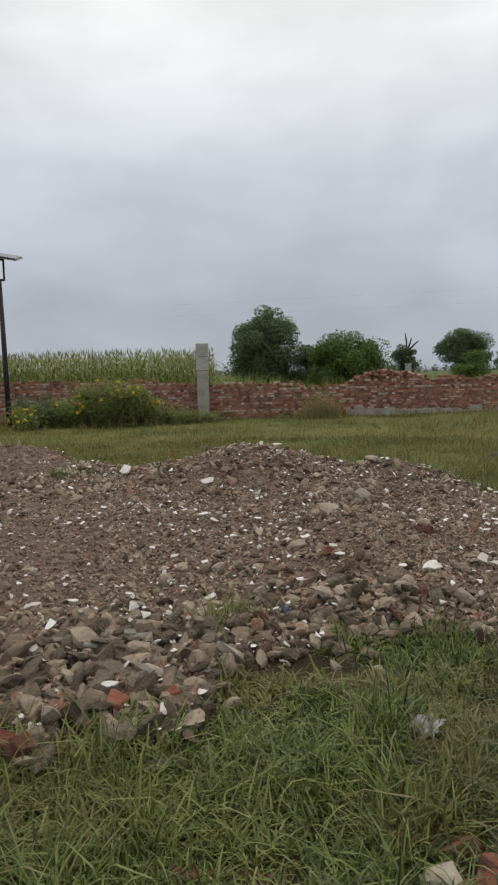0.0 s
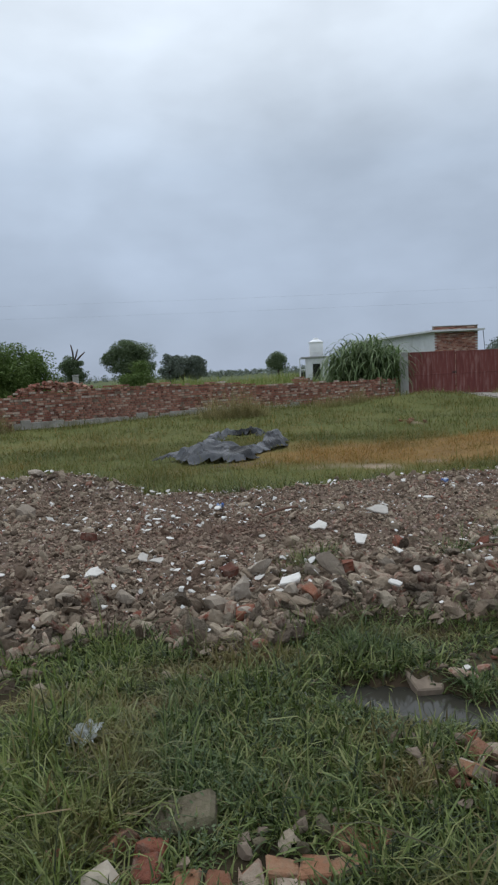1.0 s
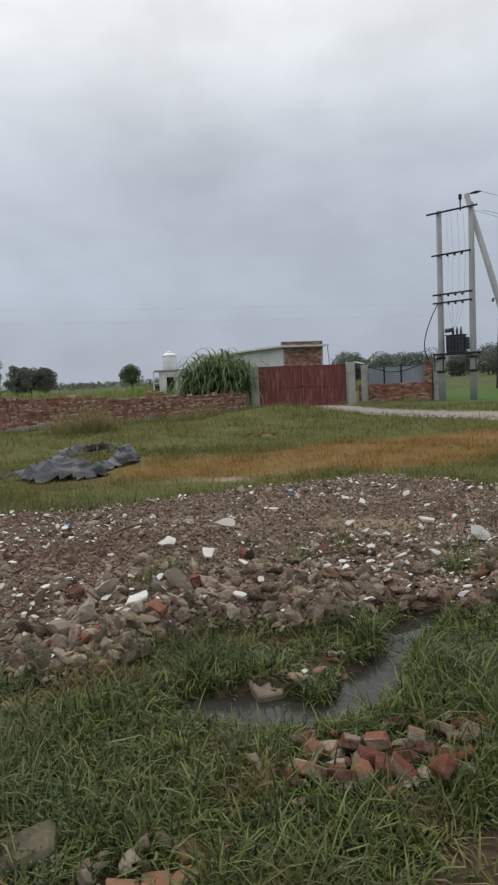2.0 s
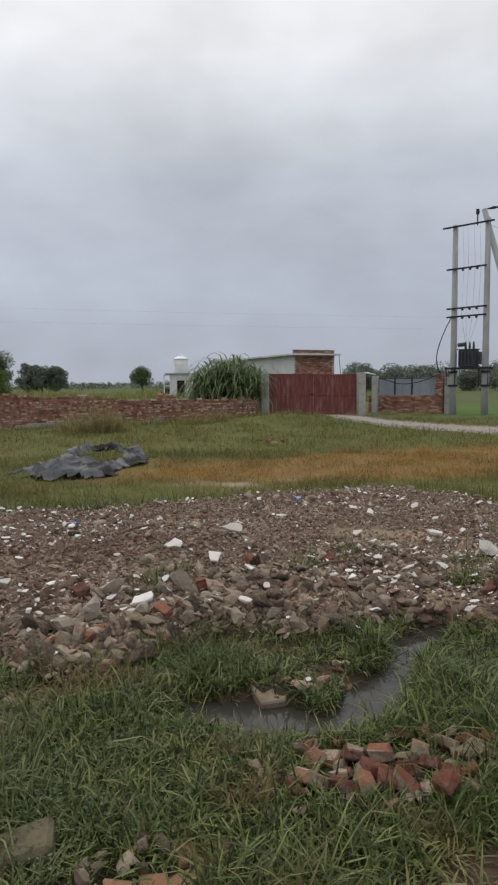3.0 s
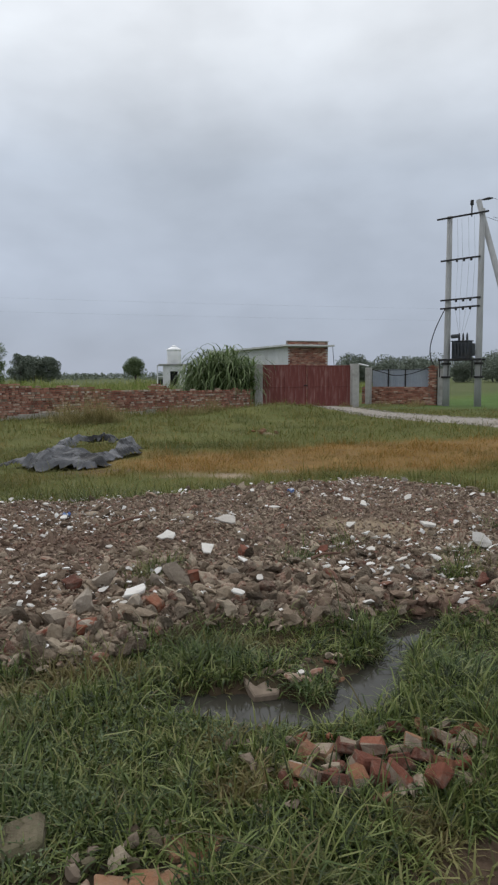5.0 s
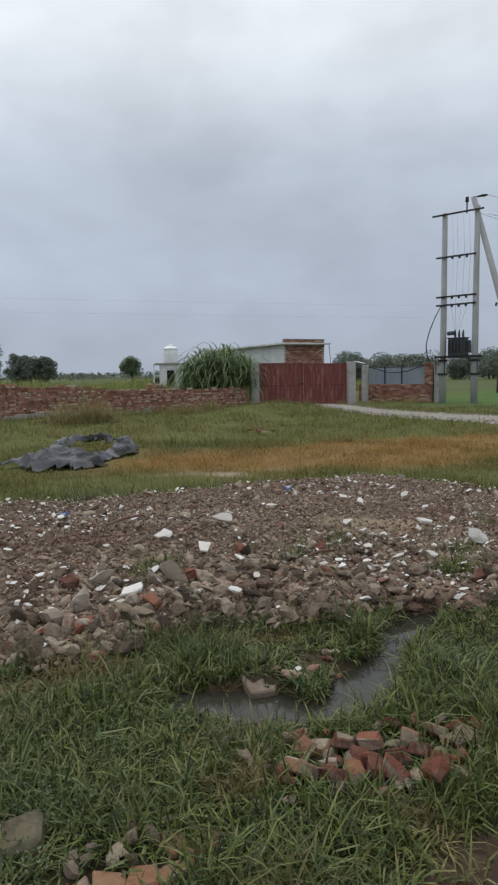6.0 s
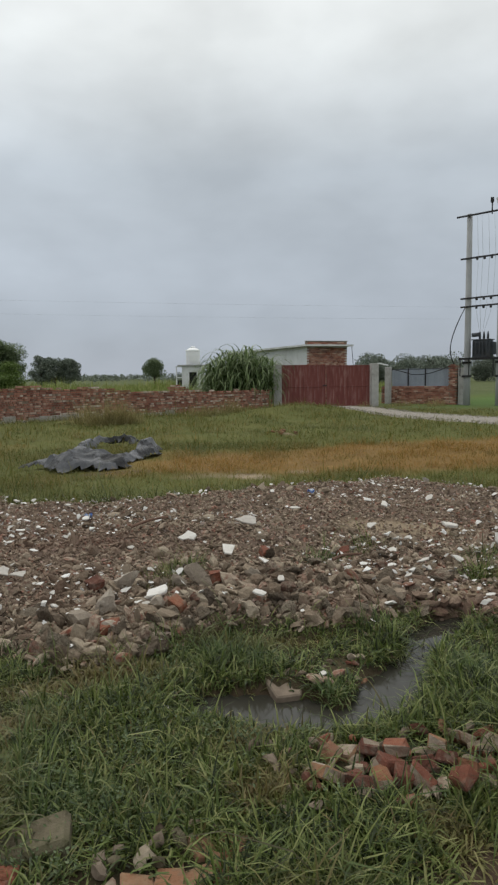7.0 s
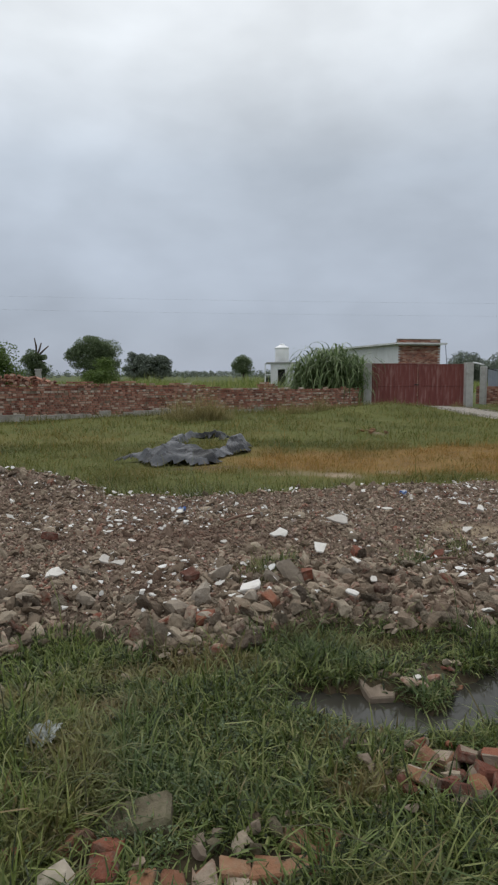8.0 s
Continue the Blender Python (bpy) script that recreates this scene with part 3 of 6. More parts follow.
def build_water():
    xs, ys = np.arange(1.4, 4.2, 0.05), np.arange(1.5, 3.0, 0.05)
    X, Y = np.meshgrid(xs, ys)
    v = np.stack([X.ravel(), Y.ravel(), np.full(X.size, -0.045)], 1)
    nx = len(xs)
    i = (np.arange(len(ys) - 1)[:, None] * nx + np.arange(nx - 1)[None]).ravel()
    q = np.stack([i, i + 1, i + nx + 1, i + nx], 1)
    keep = puddle(v[q].mean(1)[:, 0], v[q].mean(1)[:, 1]) > 0.02
    ob = mesh_from("puddle_water", v, q[keep], M_WATER)
    tagged(ob, "still muddy water of a shallow puddle in grass", "water", kind="structure")


build_water()

# ---- brick boundary wall
WALL_A = math.atan(0.085)
WALL_X0, WALL_LEN = -26.0, 46.75


def on_wall(x):
    """A place on the wall's front line at the world's x."""
    return x, 22.9 + 0.085 * (x - 5)


def wall_top(x):
    """Height of the wall's broken top."""
    h = np.interp(x, [-26, -8, -2, -1.5, 1.9, 2.1, 3.3, 3.8, 4.3, 5.3, 5.7, 6.3, 8.0, 11, 13, 14.6, 14.9, 15.5, 15.8, 16, 21], [1.36, 1.34, 1.34, 1.22, 1.24, 1.08, 1.12, 1.26, 1.30, 1.32, 1.32, 1.32, 1.30, 1.20, 1.08, 1.03, 1.26, 1.26, 1.0, 0.98, 0.93])
    return h + 0.09 * (smooth_noise(x, 0 * x, 0.7, 61) - 0.5) + 0.10 * (smooth_noise(x, 0 * x, 0.23, 62) - 0.5)


def brick_box(l, h, d):
    v = np.array([(sx * l / 2, sy * d / 2, sz * h / 2) for sz in (-1, 1) for sy in (-1, 1) for sx in (-1, 1)])
    f = np.array([(0, 2, 3), (0, 3, 1), (4, 5, 7), (4, 7, 6), (0, 1, 5), (0, 5, 4), (2, 6, 7), (2, 7, 3), (0, 4, 6), (0, 6, 2), (1, 3, 7), (1, 7, 5)])
    return v, f


def build_wall():
    r = np.random.RandomState(5)
    x0, y0 = on_wall(WALL_X0)
    m = pose(x0, y0, 0, 0, 0, math.degrees(WALL_A))
    wall = tagged(empty("wall_north", m), "weathered red brick boundary wall with broken top courses", "wall", kind="structure")
    # core of mortar, stepped along the broken top
    bm = bmesh.new()
    s = 0.0
    while s < WALL_LEN:
        w = min(r.uniform(0.4, 0.9), WALL_LEN - s)
        top = float(min(wall_top(np.array([WALL_X0 + s, WALL_X0 + s + w / 2, WALL_X0 + s + w])))) - 0.09
        add_box(bm, (s, 0.026, -0.3), (s + w, 0.215, max(top, 0.3)))
        s += w
    part("mortar_core", bm, M_MORTAR, wall)
    stretcher, header = brick_box(0.218, 0.058, 0.105), brick_box(0.106, 0.058, 0.225)
    near, joined, limed = [], {0: [], 1: []}, []
    course = 0
    while course < 21:
        z = 0.04 + course * 0.077
        head = int(course % 3 != 1)
        pitch, d = (0.118, 0.225) if head else (0.235, 0.105)
        for s in np.arange(0.06 + pitch * (0.5 * (course % 2) + r.uniform(-0.15, 0.15)), WALL_LEN - 0.12, pitch):
            if z + 0.033 > wall_top(np.array(WALL_X0 + s)) + r.uniform(-0.03, 0.03) or r.rand() < 0.03:
                continue
            p = (s + r.uniform(-0.011, 0.011), d / 2 + r.uniform(-0.022, 0.008), z + r.uniform(-0.006, 0.006))
            if 31.6 < s < 35.4 and len(near) < 300 and course < 18:
                near.append((head, p, r.normal(0, 1.2)))
            elif head and course % 3 == 0 and r.rand() < 0.42:
                limed.append((p[0], p[1] - 0.006, p[2]))
            else:
                joined[head].append((*p, r.normal(0, 0.02)))
        course += 1
    vs, fs, base = [], [], 0
    for head, (v, f) in ((0, stretcher), (1, header)):
        q = np.array(joined[head])
        c, sn = np.cos(q[:, 3]), np.sin(q[:, 3])
        rot = np.stack([np.stack([c, -sn, 0 * c], 1), np.stack([sn, c, 0 * c], 1), np.stack([0 * c, 0 * c, c / c], 1)], 1)
        vs.append((np.einsum("nij,vj->nvi", rot, v) + q[:, None, :3]).reshape(-1, 3))
        fs.append((f[None] + (base + np.arange(len(q)) * 8)[:, None, None]).reshape(-1, 3))
        base += len(q) * 8
    tagged(mesh_from("brick_courses", np.concatenate(vs), np.concatenate(fs), M_BRICKS, wall), kind="stuff")
    q = np.array(limed)
    tagged(mesh_from("limed_headers", (header[0][None] + q[:, None, :]).reshape(-1, 3), (header[1][None] + (np.arange(len(q)) * 8)[:, None, None]).reshape(-1, 3), M_LIMED, wall, "pale lime-smeared brick ends"), kind="stuff")
    # a worn plaster footing along part of the wall
    for lo, hi in ((29.4, 37.2), (39.0, 40.6)):
        bm = bmesh.new()
        s = lo
        while s < hi:
            w = r.uniform(0.25, 0.6)
            if r.rand() > 0.06:
                add_box(bm, (s, -0.05 - r.uniform(0, 0.02), -0.2), (s + w + 0.02, 0.0, 0.24 + r.uniform(-0.13, 0.09)), 0.012, None, 0.012)
            s += w
        part("plaster_footing", bm, M_PLINTH, wall, "worn pale plaster strip")
    return wall, near, stretcher, header


WALL, NEAR_BRICKS, STRETCHER, HEADER = build_wall()


def build_column():
    x, y = -1.47, 22.15
    col = tagged(empty("concrete_column", pose(x, y, 0, 0, 0, 4)), "grey concrete column rising above the brick wall", "column")
    part("shaft", box((-0.19, -0.19, -0.3), (0.19, 0.19, 1.6), 0.015), M_PLINTH, col, "darker weathered lower shaft")
    part("drum", box((-0.2, -0.2, 1.605), (0.2, 0.2, 2.05), 0.02), M_CONCRETE, col)
    part("cap", box((-0.205, -0.205, 2.056), (0.205, 0.205, 2.5), 0.02), M_CONCRETE, col)


build_column()


def build_marker():
    x, y = 9.22, 38.9
    post = tagged(empty("marker_post", pose(x, y, 0, 0, 0, -12)), "small pale concrete marker post behind the wall", "post")
    part("shaft", box((-0.17, -0.12, -0.2), (0.17, 0.12, 1.78), 0.015), M_CONCRETE, post)
    part("cap", box((-0.2, -0.15, 1.785), (0.2, 0.15, 1.88), 0.012), M_CONCRETE, post)


build_marker()


# ---- trees
def leaf_cloud(centres, spread, count, size, r, flat=0.75):
    """Leaves as folded rhombi scattered round clump centres."""
    k = r.randint(0, len(centres), count)
    g = r.normal(size=(count, 3))
    g *= np.minimum(1, 1.75 * r.uniform(0.75, 1, count) / np.linalg.norm(g, axis=1))[:, None]
    p = centres[k] + g * spread[k, None] * np.array([1, 1, flat])
    t = turns(count, 45, r)
    s = size * r.uniform(0.6, 1.3, count)
    shape = np.array([(0, -0.5, 0), (0.3, 0, 0.08), (0, 0.5, 0), (-0.3, 0, 0.08)])
    v = np.einsum("nij,vj->nvi", t, shape) * s[:, None, None] + p[:, None, :]
    f = np.array([(0, 1, 2), (0, 2, 3)])[None] + (np.arange(count) * 4)[:, None, None]
    return v.reshape(-1, 3), f.reshape(-1, 3)


def tree(name, x, y, top, width, low, leaves, size, mat, seed, label, trunk=0.12, clumps=46, lean=0.0, square=2.0, twigs=0):
    r = np.random.RandomState(seed)
    t = tagged(empty(name, pose(x, y, 0)), label, "tree" if "tree" in name else "bush")
    mid, half = (top + low) / 2, (top - low) / 2
    c = []
    while len(c) < clumps:
        p = r.uniform(-1, 1, 3)
        if (np.abs(p) ** square).sum() < 1 and (np.abs(p) ** square).sum() > 0.12:
            k = 0.85 + 0.3 * r.rand()
            c.append((p[0] * width / 2 * 0.86 * k * (1 - 0.15 * max(p[2], 0)), p[1] * width / 2 * 0.8 * k, mid + p[2] * half * 0.88 * k))
    c = np.array(c)
    spread = r.uniform(0.06, 0.12, clumps) * width * (100 / clumps) ** 0.33
    bm = tube([(0, 0, -0.2), (lean * 0.3, 0, low * 0.6), (lean, 0.0, mid)], [trunk * 1.25, trunk, trunk * 0.5], 9)
    for p in c[:: max(1, clumps // 14)]:
        z = max(low * 0.7, min(p[2] - 0.3, mid))
        a = Vector((lean * 0.5, 0, z * 0.8))
        b = Vector(p)
        add_tube(bm, [a, a.lerp(b, 0.5) + Vector((0, 0, 0.12 * half)), b], [trunk * 0.5, trunk * 0.3, trunk * 0.1], 5)
    for k in range(twigs):
        a = Vector((0.1, 0, top - 0.9))
        tip = Vector(((0.0, 0.55, 1.15)[k % 3], 0.1, top + (0.75, 0.35, 0.1)[k % 3]))
        add_tube(bm, [a, a.lerp(tip, 0.55) + Vector((0.06, 0, 0.1)), tip], [0.09, 0.08, 0.05], 5)
    part("trunk", bm, M_BARK, t, smooth=True)
    v, f = leaf_cloud(c, spread, leaves, size, r)
    v[:, 2] = np.maximum(v[:, 2], 0.05)
    mesh_from("crown", v, f, mat, t)
    return t


def at(az, d):
    return d * math.sin(radians(az)), d * math.cos(radians(az))


tree("tree", *at(1.35, 38), 5.15, 4.55, 0.3, 48000, 0.135, M_LEAF, 1, "dense dark green tree behind the brick wall", clumps=130)
tree("bush", *at(8.3, 36), 3.55, 4.5, 0.3, 40000, 0.125, M_LEAF_L, 2, "wide light green bushy tree behind the wall", clumps=120, square=2.4)
tree("bush", *at(5.1, 37), 3.1, 1.6, 0.6, 9000, 0.11, M_LEAF, 12, "narrow green bush beside a larger tree", clumps=18)
tree("tree", *at(13.1, 60), 3.9, 2.2, 1.1, 9000, 0.14, M_LEAF, 3, "small dark tree with bare twigs at its top", clumps=30, twigs=3)
tree("tree", *at(17.7, 60), 5.1, 4.4, 1.0, 26000, 0.15, M_LEAF, 4, "round dark green tree on a field", clumps=95)
tree("bush", *at(18.4, 56), 2.6, 3.0, 0.4, 9000, 0.14, M_LEAF_L, 5, "low light green bush under a tree", clumps=26)
for k, (az, w) in enumerate(((20.9, 2.6), (22.0, 2.9), (23.0, 2.7))):
    tagged(tree("tree", *at(az, 118), 5.2 - 0.1 * k, w + 1.0, 1.0, 9000, 0.28, M_HAZED_LEAF, 20 + k, "flat-topped tree in a far row", clumps=40, square=4.0), group="far row of trees")
tree("tree", *at(30.05, 100), 4.25, 3.3, 1.6, 9000, 0.2, M_LEAF, 6, "small round tree with a thin trunk on a field", clumps=22, trunk=0.14)
for k, (az, top, w) in enumerate(((48.3, 5.2, 6), (49.8, 4.4, 7), (51.2, 4.8, 7), (52.4, 5.4, 7), (53.6, 5.2, 6), (54.6, 4.6, 6), (57.2, 5.0, 4), (59.3, 5.6, 6), (60.6, 6.2, 6), (62.3, 6.0, 7), (64.5, 6, 8))):
    tagged(tree("tree", *at(az, 150 + 9 * math.sin(k * 2.1)), top, w + 2.5, 0.2, 6000, 0.4, M_HAZED_LEAF, 40 + k, "far green tree in a belt of trees", clumps=22), group="belt of trees")


def far_woods():
    r = np.random.RandomState(9)
    vs, fs, base = [], [], 0
    for _ in range(330):
        az, d = r.uniform(-32, 74), r.uniform(300, 650)
        x, y = at(az, d)
        h, w = r.uniform(2.6, 5.2) * d / 420, r.uniform(14, 34) * d / 420
        c = np.stack([r.uniform(-w / 2, w / 2, 8) + x, r.uniform(-w / 4, w / 4, 8) + y, r.uniform(0.15, 0.75, 8) * h], 1)
        v, f = leaf_cloud(c, np.full(8, h * 0.22), 180, h * 0.24, r)
        v[:, 2] = np.maximum(v[:, 2], 0.0)
        vs.append(v)
        fs.append(f + base)
        base += len(v)
    ob = mesh_from("far_woods", np.concatenate(vs), np.concatenate(fs), M_HAZED_LEAF)
    tagged(ob, "line of far trees along the horizon, haze put into leaf colour", "woods", kind="stuff")


far_woods()


# ---- crops beyond the wall
def corn_field():
    r = np.random.RandomState(13)
    bases, l, w, yaw, lean, droop = [], [], [], [], [], []
    for row in range(12):
        for k in range(115):
            x, y = -17.5 + k * 0.17 + r.uniform(-0.06, 0.06), 26.0 + row * 0.75 + r.uniform(-0.15, 0.15)
            if x > -1.2 - row * 0.05:
                continue
            top = r.uniform(2.05, 2.5) + 0.012 * (y - 26)
            bases.append((x, y, 0)), l.append(top), w.append(0.05), yaw.append(r.uniform(0, 6.3)), lean.append(r.normal(0, 0.04)), droop.append(0.02)
            for q in range(9):
                z = top * (0.18 + 0.085 * q)
                bases.append((x, y, z)), l.append(r.uniform(0.45, 0.8)), w.append(r.uniform(0.05, 0.085)), yaw.append(r.uniform(0, 6.3)), lean.append(r.uniform(0.25, 0.7)), droop.append(r.uniform(0.6, 1.5))
            for q in range(3):
                bases.append((x, y, top - 0.12)), l.append(r.uniform(0.2, 0.34)), w.append(0.035), yaw.append(r.uniform(0, 6.3)), lean.append(r.uniform(0, 0.5)), droop.append(0.2)
    v, f, _ = ribbons(np.array(bases), np.array(l), np.array(w), np.array(yaw), np.array(lean), np.array(droop), r, 3)
    tagged(mesh_from("corn_field", v, f, M_CORN), "tall yellow-green maize field with tassels", "crop field", kind="stuff")


corn_field()


def low_crops():
    r = np.random.RandomState(14)
    n = 45000
    az, d = r.uniform(-3, 50, n), 26 + 60 * r.rand(n) ** 1.5
    x, y = d * np.sin(np.radians(az)), d * np.cos(np.radians(az))
    ok = (y - 0.085 * (x - 5) > 24.8) & ~((az > 35) & (d > 30) & (d < 60))
    x, y, d = x[ok], y[ok], d[ok]
    n = len(x)
    grow = 0.55 + 0.8 * smooth_noise(x, y, 4.0, 71) ** 2 + 0.4 * smooth_noise(x, y, 1.2, 72) ** 2
    v, f, _ = ribbons(np.stack([x, y, 0 * x], 1), grow * r.uniform(0.6, 1.3, n), 0.03 + 0.0012 * d, r.uniform(0, 6.3, n), r.normal(0, 0.25, n), r.uniform(0, 0.9, n), r, 2)
    tagged(mesh_from("field_scrub", v, f, M_CORN), "low green crops and scrub on the fields", "crop field", kind="stuff")


low_crops()


def cane_clump():
    r = np.random.RandomState(15)
    bases, l, w, yaw, lean, droop = [], [], [], [], [], []
    for k in range(190):
        u = r.uniform(-1, 1)
        az, d = 37.6 + 2.95 * u, r.uniform(31.5, 35.5)
        x, y = at(az, d)
        top = (2.0 + 0.9 * (1 - u * u)) * r.uniform(0.75, 1.05)
        bases.append((x, y, 0)), l.append(top), w.append(0.06), yaw.append(r.uniform(0, 6.3)), lean.append(r.normal(0, 0.08)), droop.append(0.05)
        for q in range(12):
            z = top * r.uniform(0.25, 0.95)
            bases.append((x, y, z)), l.append(r.uniform(0.8, 1.6)), w.append(r.uniform(0.06, 0.1)), yaw.append(r.uniform(0, 6.3)), lean.append(r.uniform(0.15, 0.6)), droop.append(r.uniform(0.9, 2.2))
    v, f, _ = ribbons(np.array(bases), np.array(l), np.array(w), np.array(yaw), np.array(lean), np.array(droop), r, 4)
    ob = tagged(mesh_from("cane_clump", v, f, M_CANE), "dense clump of tall arching sugar cane by the wall", "cane", kind="stuff")
    return ob


cane_clump()


# ---- gate and its pillars
GL, GR = Vector((20.95, 24.5, 0)), Vector((25.25, 22.25, 0))


def build_gate():
    across = GR - GL
    yaw = math.degrees(math.atan2(across.y, across.x))
    width = across.length
    for q, h, w in ((GL, 2.08, 0.40), (GR, 2.1, 0.36)):
        pil = tagged(empty("gate_pillar", pose(*q, 0, 0, yaw)), "pale concrete gate pillar", "pillar", group="gate pillars")
        part("shaft", box((-w / 2, -0.2, -0.2), (w / 2, 0.2, h), 0.02), M_CONCRETE, pil)
    half = (width - 0.51) / 2
    for side in (0, 1):
        x0 = 0.23 + side * (half + 0.05)
        leaf = tagged(empty("gate_leaf", pose(*GL, 0, 0, yaw) @ pose(x0, 0, 0.06)), "closed dark red sheet-steel gate leaf with rust streaks", "gate", group="gate leaves")
        h = 2.0 - 0.03 * side
        part("sheet", box((0.02, -0.012, 0.02), (half - 0.02, 0.0, h - 0.02)), M_GATE, leaf)
        for lo, hi in (((0, -0.035, 0), (0.05, 0.02, h)), ((half - 0.05, -0.035, 0), (half, 0.02, h))):
            part("stile", box(lo, hi, 0.006), M_GATE, leaf)
        for z in (0.0, 0.93, h - 0.05):
            part("rail", box((0.05, -0.03, z), (half - 0.05, 0.015, z + 0.05), 0.006), M_GATE, leaf)
        part("brace", box((half / 2 - 0.02, -0.022, 0.05), (half / 2 + 0.02, 0.01, h - 0.05), 0.004), M_GATE, leaf)
        if side == 0:
            part("latch", box((half - 0.14, -0.06, 0.98), (half + 0.06, -0.036, 1.03), 0.006), M_IRON, leaf, "dark iron latch bar")


build_gate()


# ---- sheds and tank house behind the wall
def brick_face(parent, x0, x1, z0, z1, y, seed, label=""):
    """A facing of single brick courses on a wall's front, joined."""
    r = np.random.RandomState(seed)
    v, f = brick_box(0.222, 0.066, 0.05)
    ps = []
    for c, z in enumerate(np.arange(z0 + 0.04, z1 - 0.03, 0.078)):
        for x in np.arange(x0 + 0.12 + 0.115 * (c % 2), x1 - 0.1, 0.235):
            ps.append((x + r.uniform(-0.005, 0.005), y + r.uniform(-0.008, 0.004), z))
    q = np.array(ps)
    vv = (v[None] + q[:, None, :]).reshape(-1, 3)
    ff = (f[None] + (np.arange(len(q)) * 8)[:, None, None]).reshape(-1, 3)
    return tagged(mesh_from("brick_facing", vv, ff, M_BRICKS, parent, label), kind="stuff")


def build_shed():
    c, rgt, lft = Vector(at(43.0, 40.0)), Vector(at(46.35, 41.2)), Vector(at(36.2, 52.0))
    front = rgt - c
    yaw = math.degrees(math.atan2(front.y, front.x))
    w = front.length
    shed = tagged(empty("shed", pose(c.x, c.y, 0, 0, 0, yaw)), "low flat-roofed shed with brick front and whitewashed side", "shed")
    side = pose(0, 0, 0, 0, 0, -yaw) @ Matrix.Translation((lft.x - c.x, lft.y - c.y, 0))
    d = side.translation
    # body is a skewed block: front edge and long side as they stand
    bm = bmesh.new()
    base = [Vector((0, 0, 0)), Vector((w, 0, 0)), Vector((w, 0, 0)) + d, Vector(d)]
    lo = [bm.verts.new(p) for p in base]
    hi = [bm.verts.new(p + Vector((0, 0, 3.25))) for p in base]
    bm.faces.new(lo[::-1]), bm.faces.new(hi)
    for k in range(4):
        bm.faces.new((lo[k], lo[(k + 1) % 4], hi[(k + 1) % 4], hi[k]))
    part("wall", bm, M_WHITEWASH, shed, "whitewashed wall")
    brick_face(shed, 0.02, w, 0.0, 3.2, -0.022, 3, "red brick front")
    bm = bmesh.new()
    ov = [Vector((-0.35, -0.45, 0)), Vector((w + 0.2, -0.45, 0)), Vector((w + 0.2, 0.3, 0)) + d, Vector((-0.35, 0.3, 0)) + d]
    lo = [bm.verts.new(p + Vector((0, 0, 3.26))) for p in ov]
    hi = [bm.verts.new(p + Vector((0, 0, 3.36))) for p in ov]
    bm.faces.new(lo[::-1]), bm.faces.new(hi)
    for k in range(4):
        bm.faces.new((lo[k], lo[(k + 1) % 4], hi[(k + 1) % 4], hi[k]))
    part("roof", bm, M_WHITEWASH, shed, "pale projecting roof slab")
    part("parapet_core", box((0.0, 0.03, 3.362), (w, 0.23, 3.56)), M_MORTAR, shed)
    brick_face(shed, 0.0, w, 3.36, 3.56, 0.02, 8, "low brick parapet")
    part("coping", box((-0.03, -0.03, 3.565), (w + 0.03, 0.26, 3.60), 0.006), M_CONCRETE, shed, "thin cement coping")
    part("stay_wire", tube([(w + 0.15, -0.3, 3.3), (w + 0.55, 0.2, 2.0)], 0.018, 5), M_IRON, shed)


build_shed()


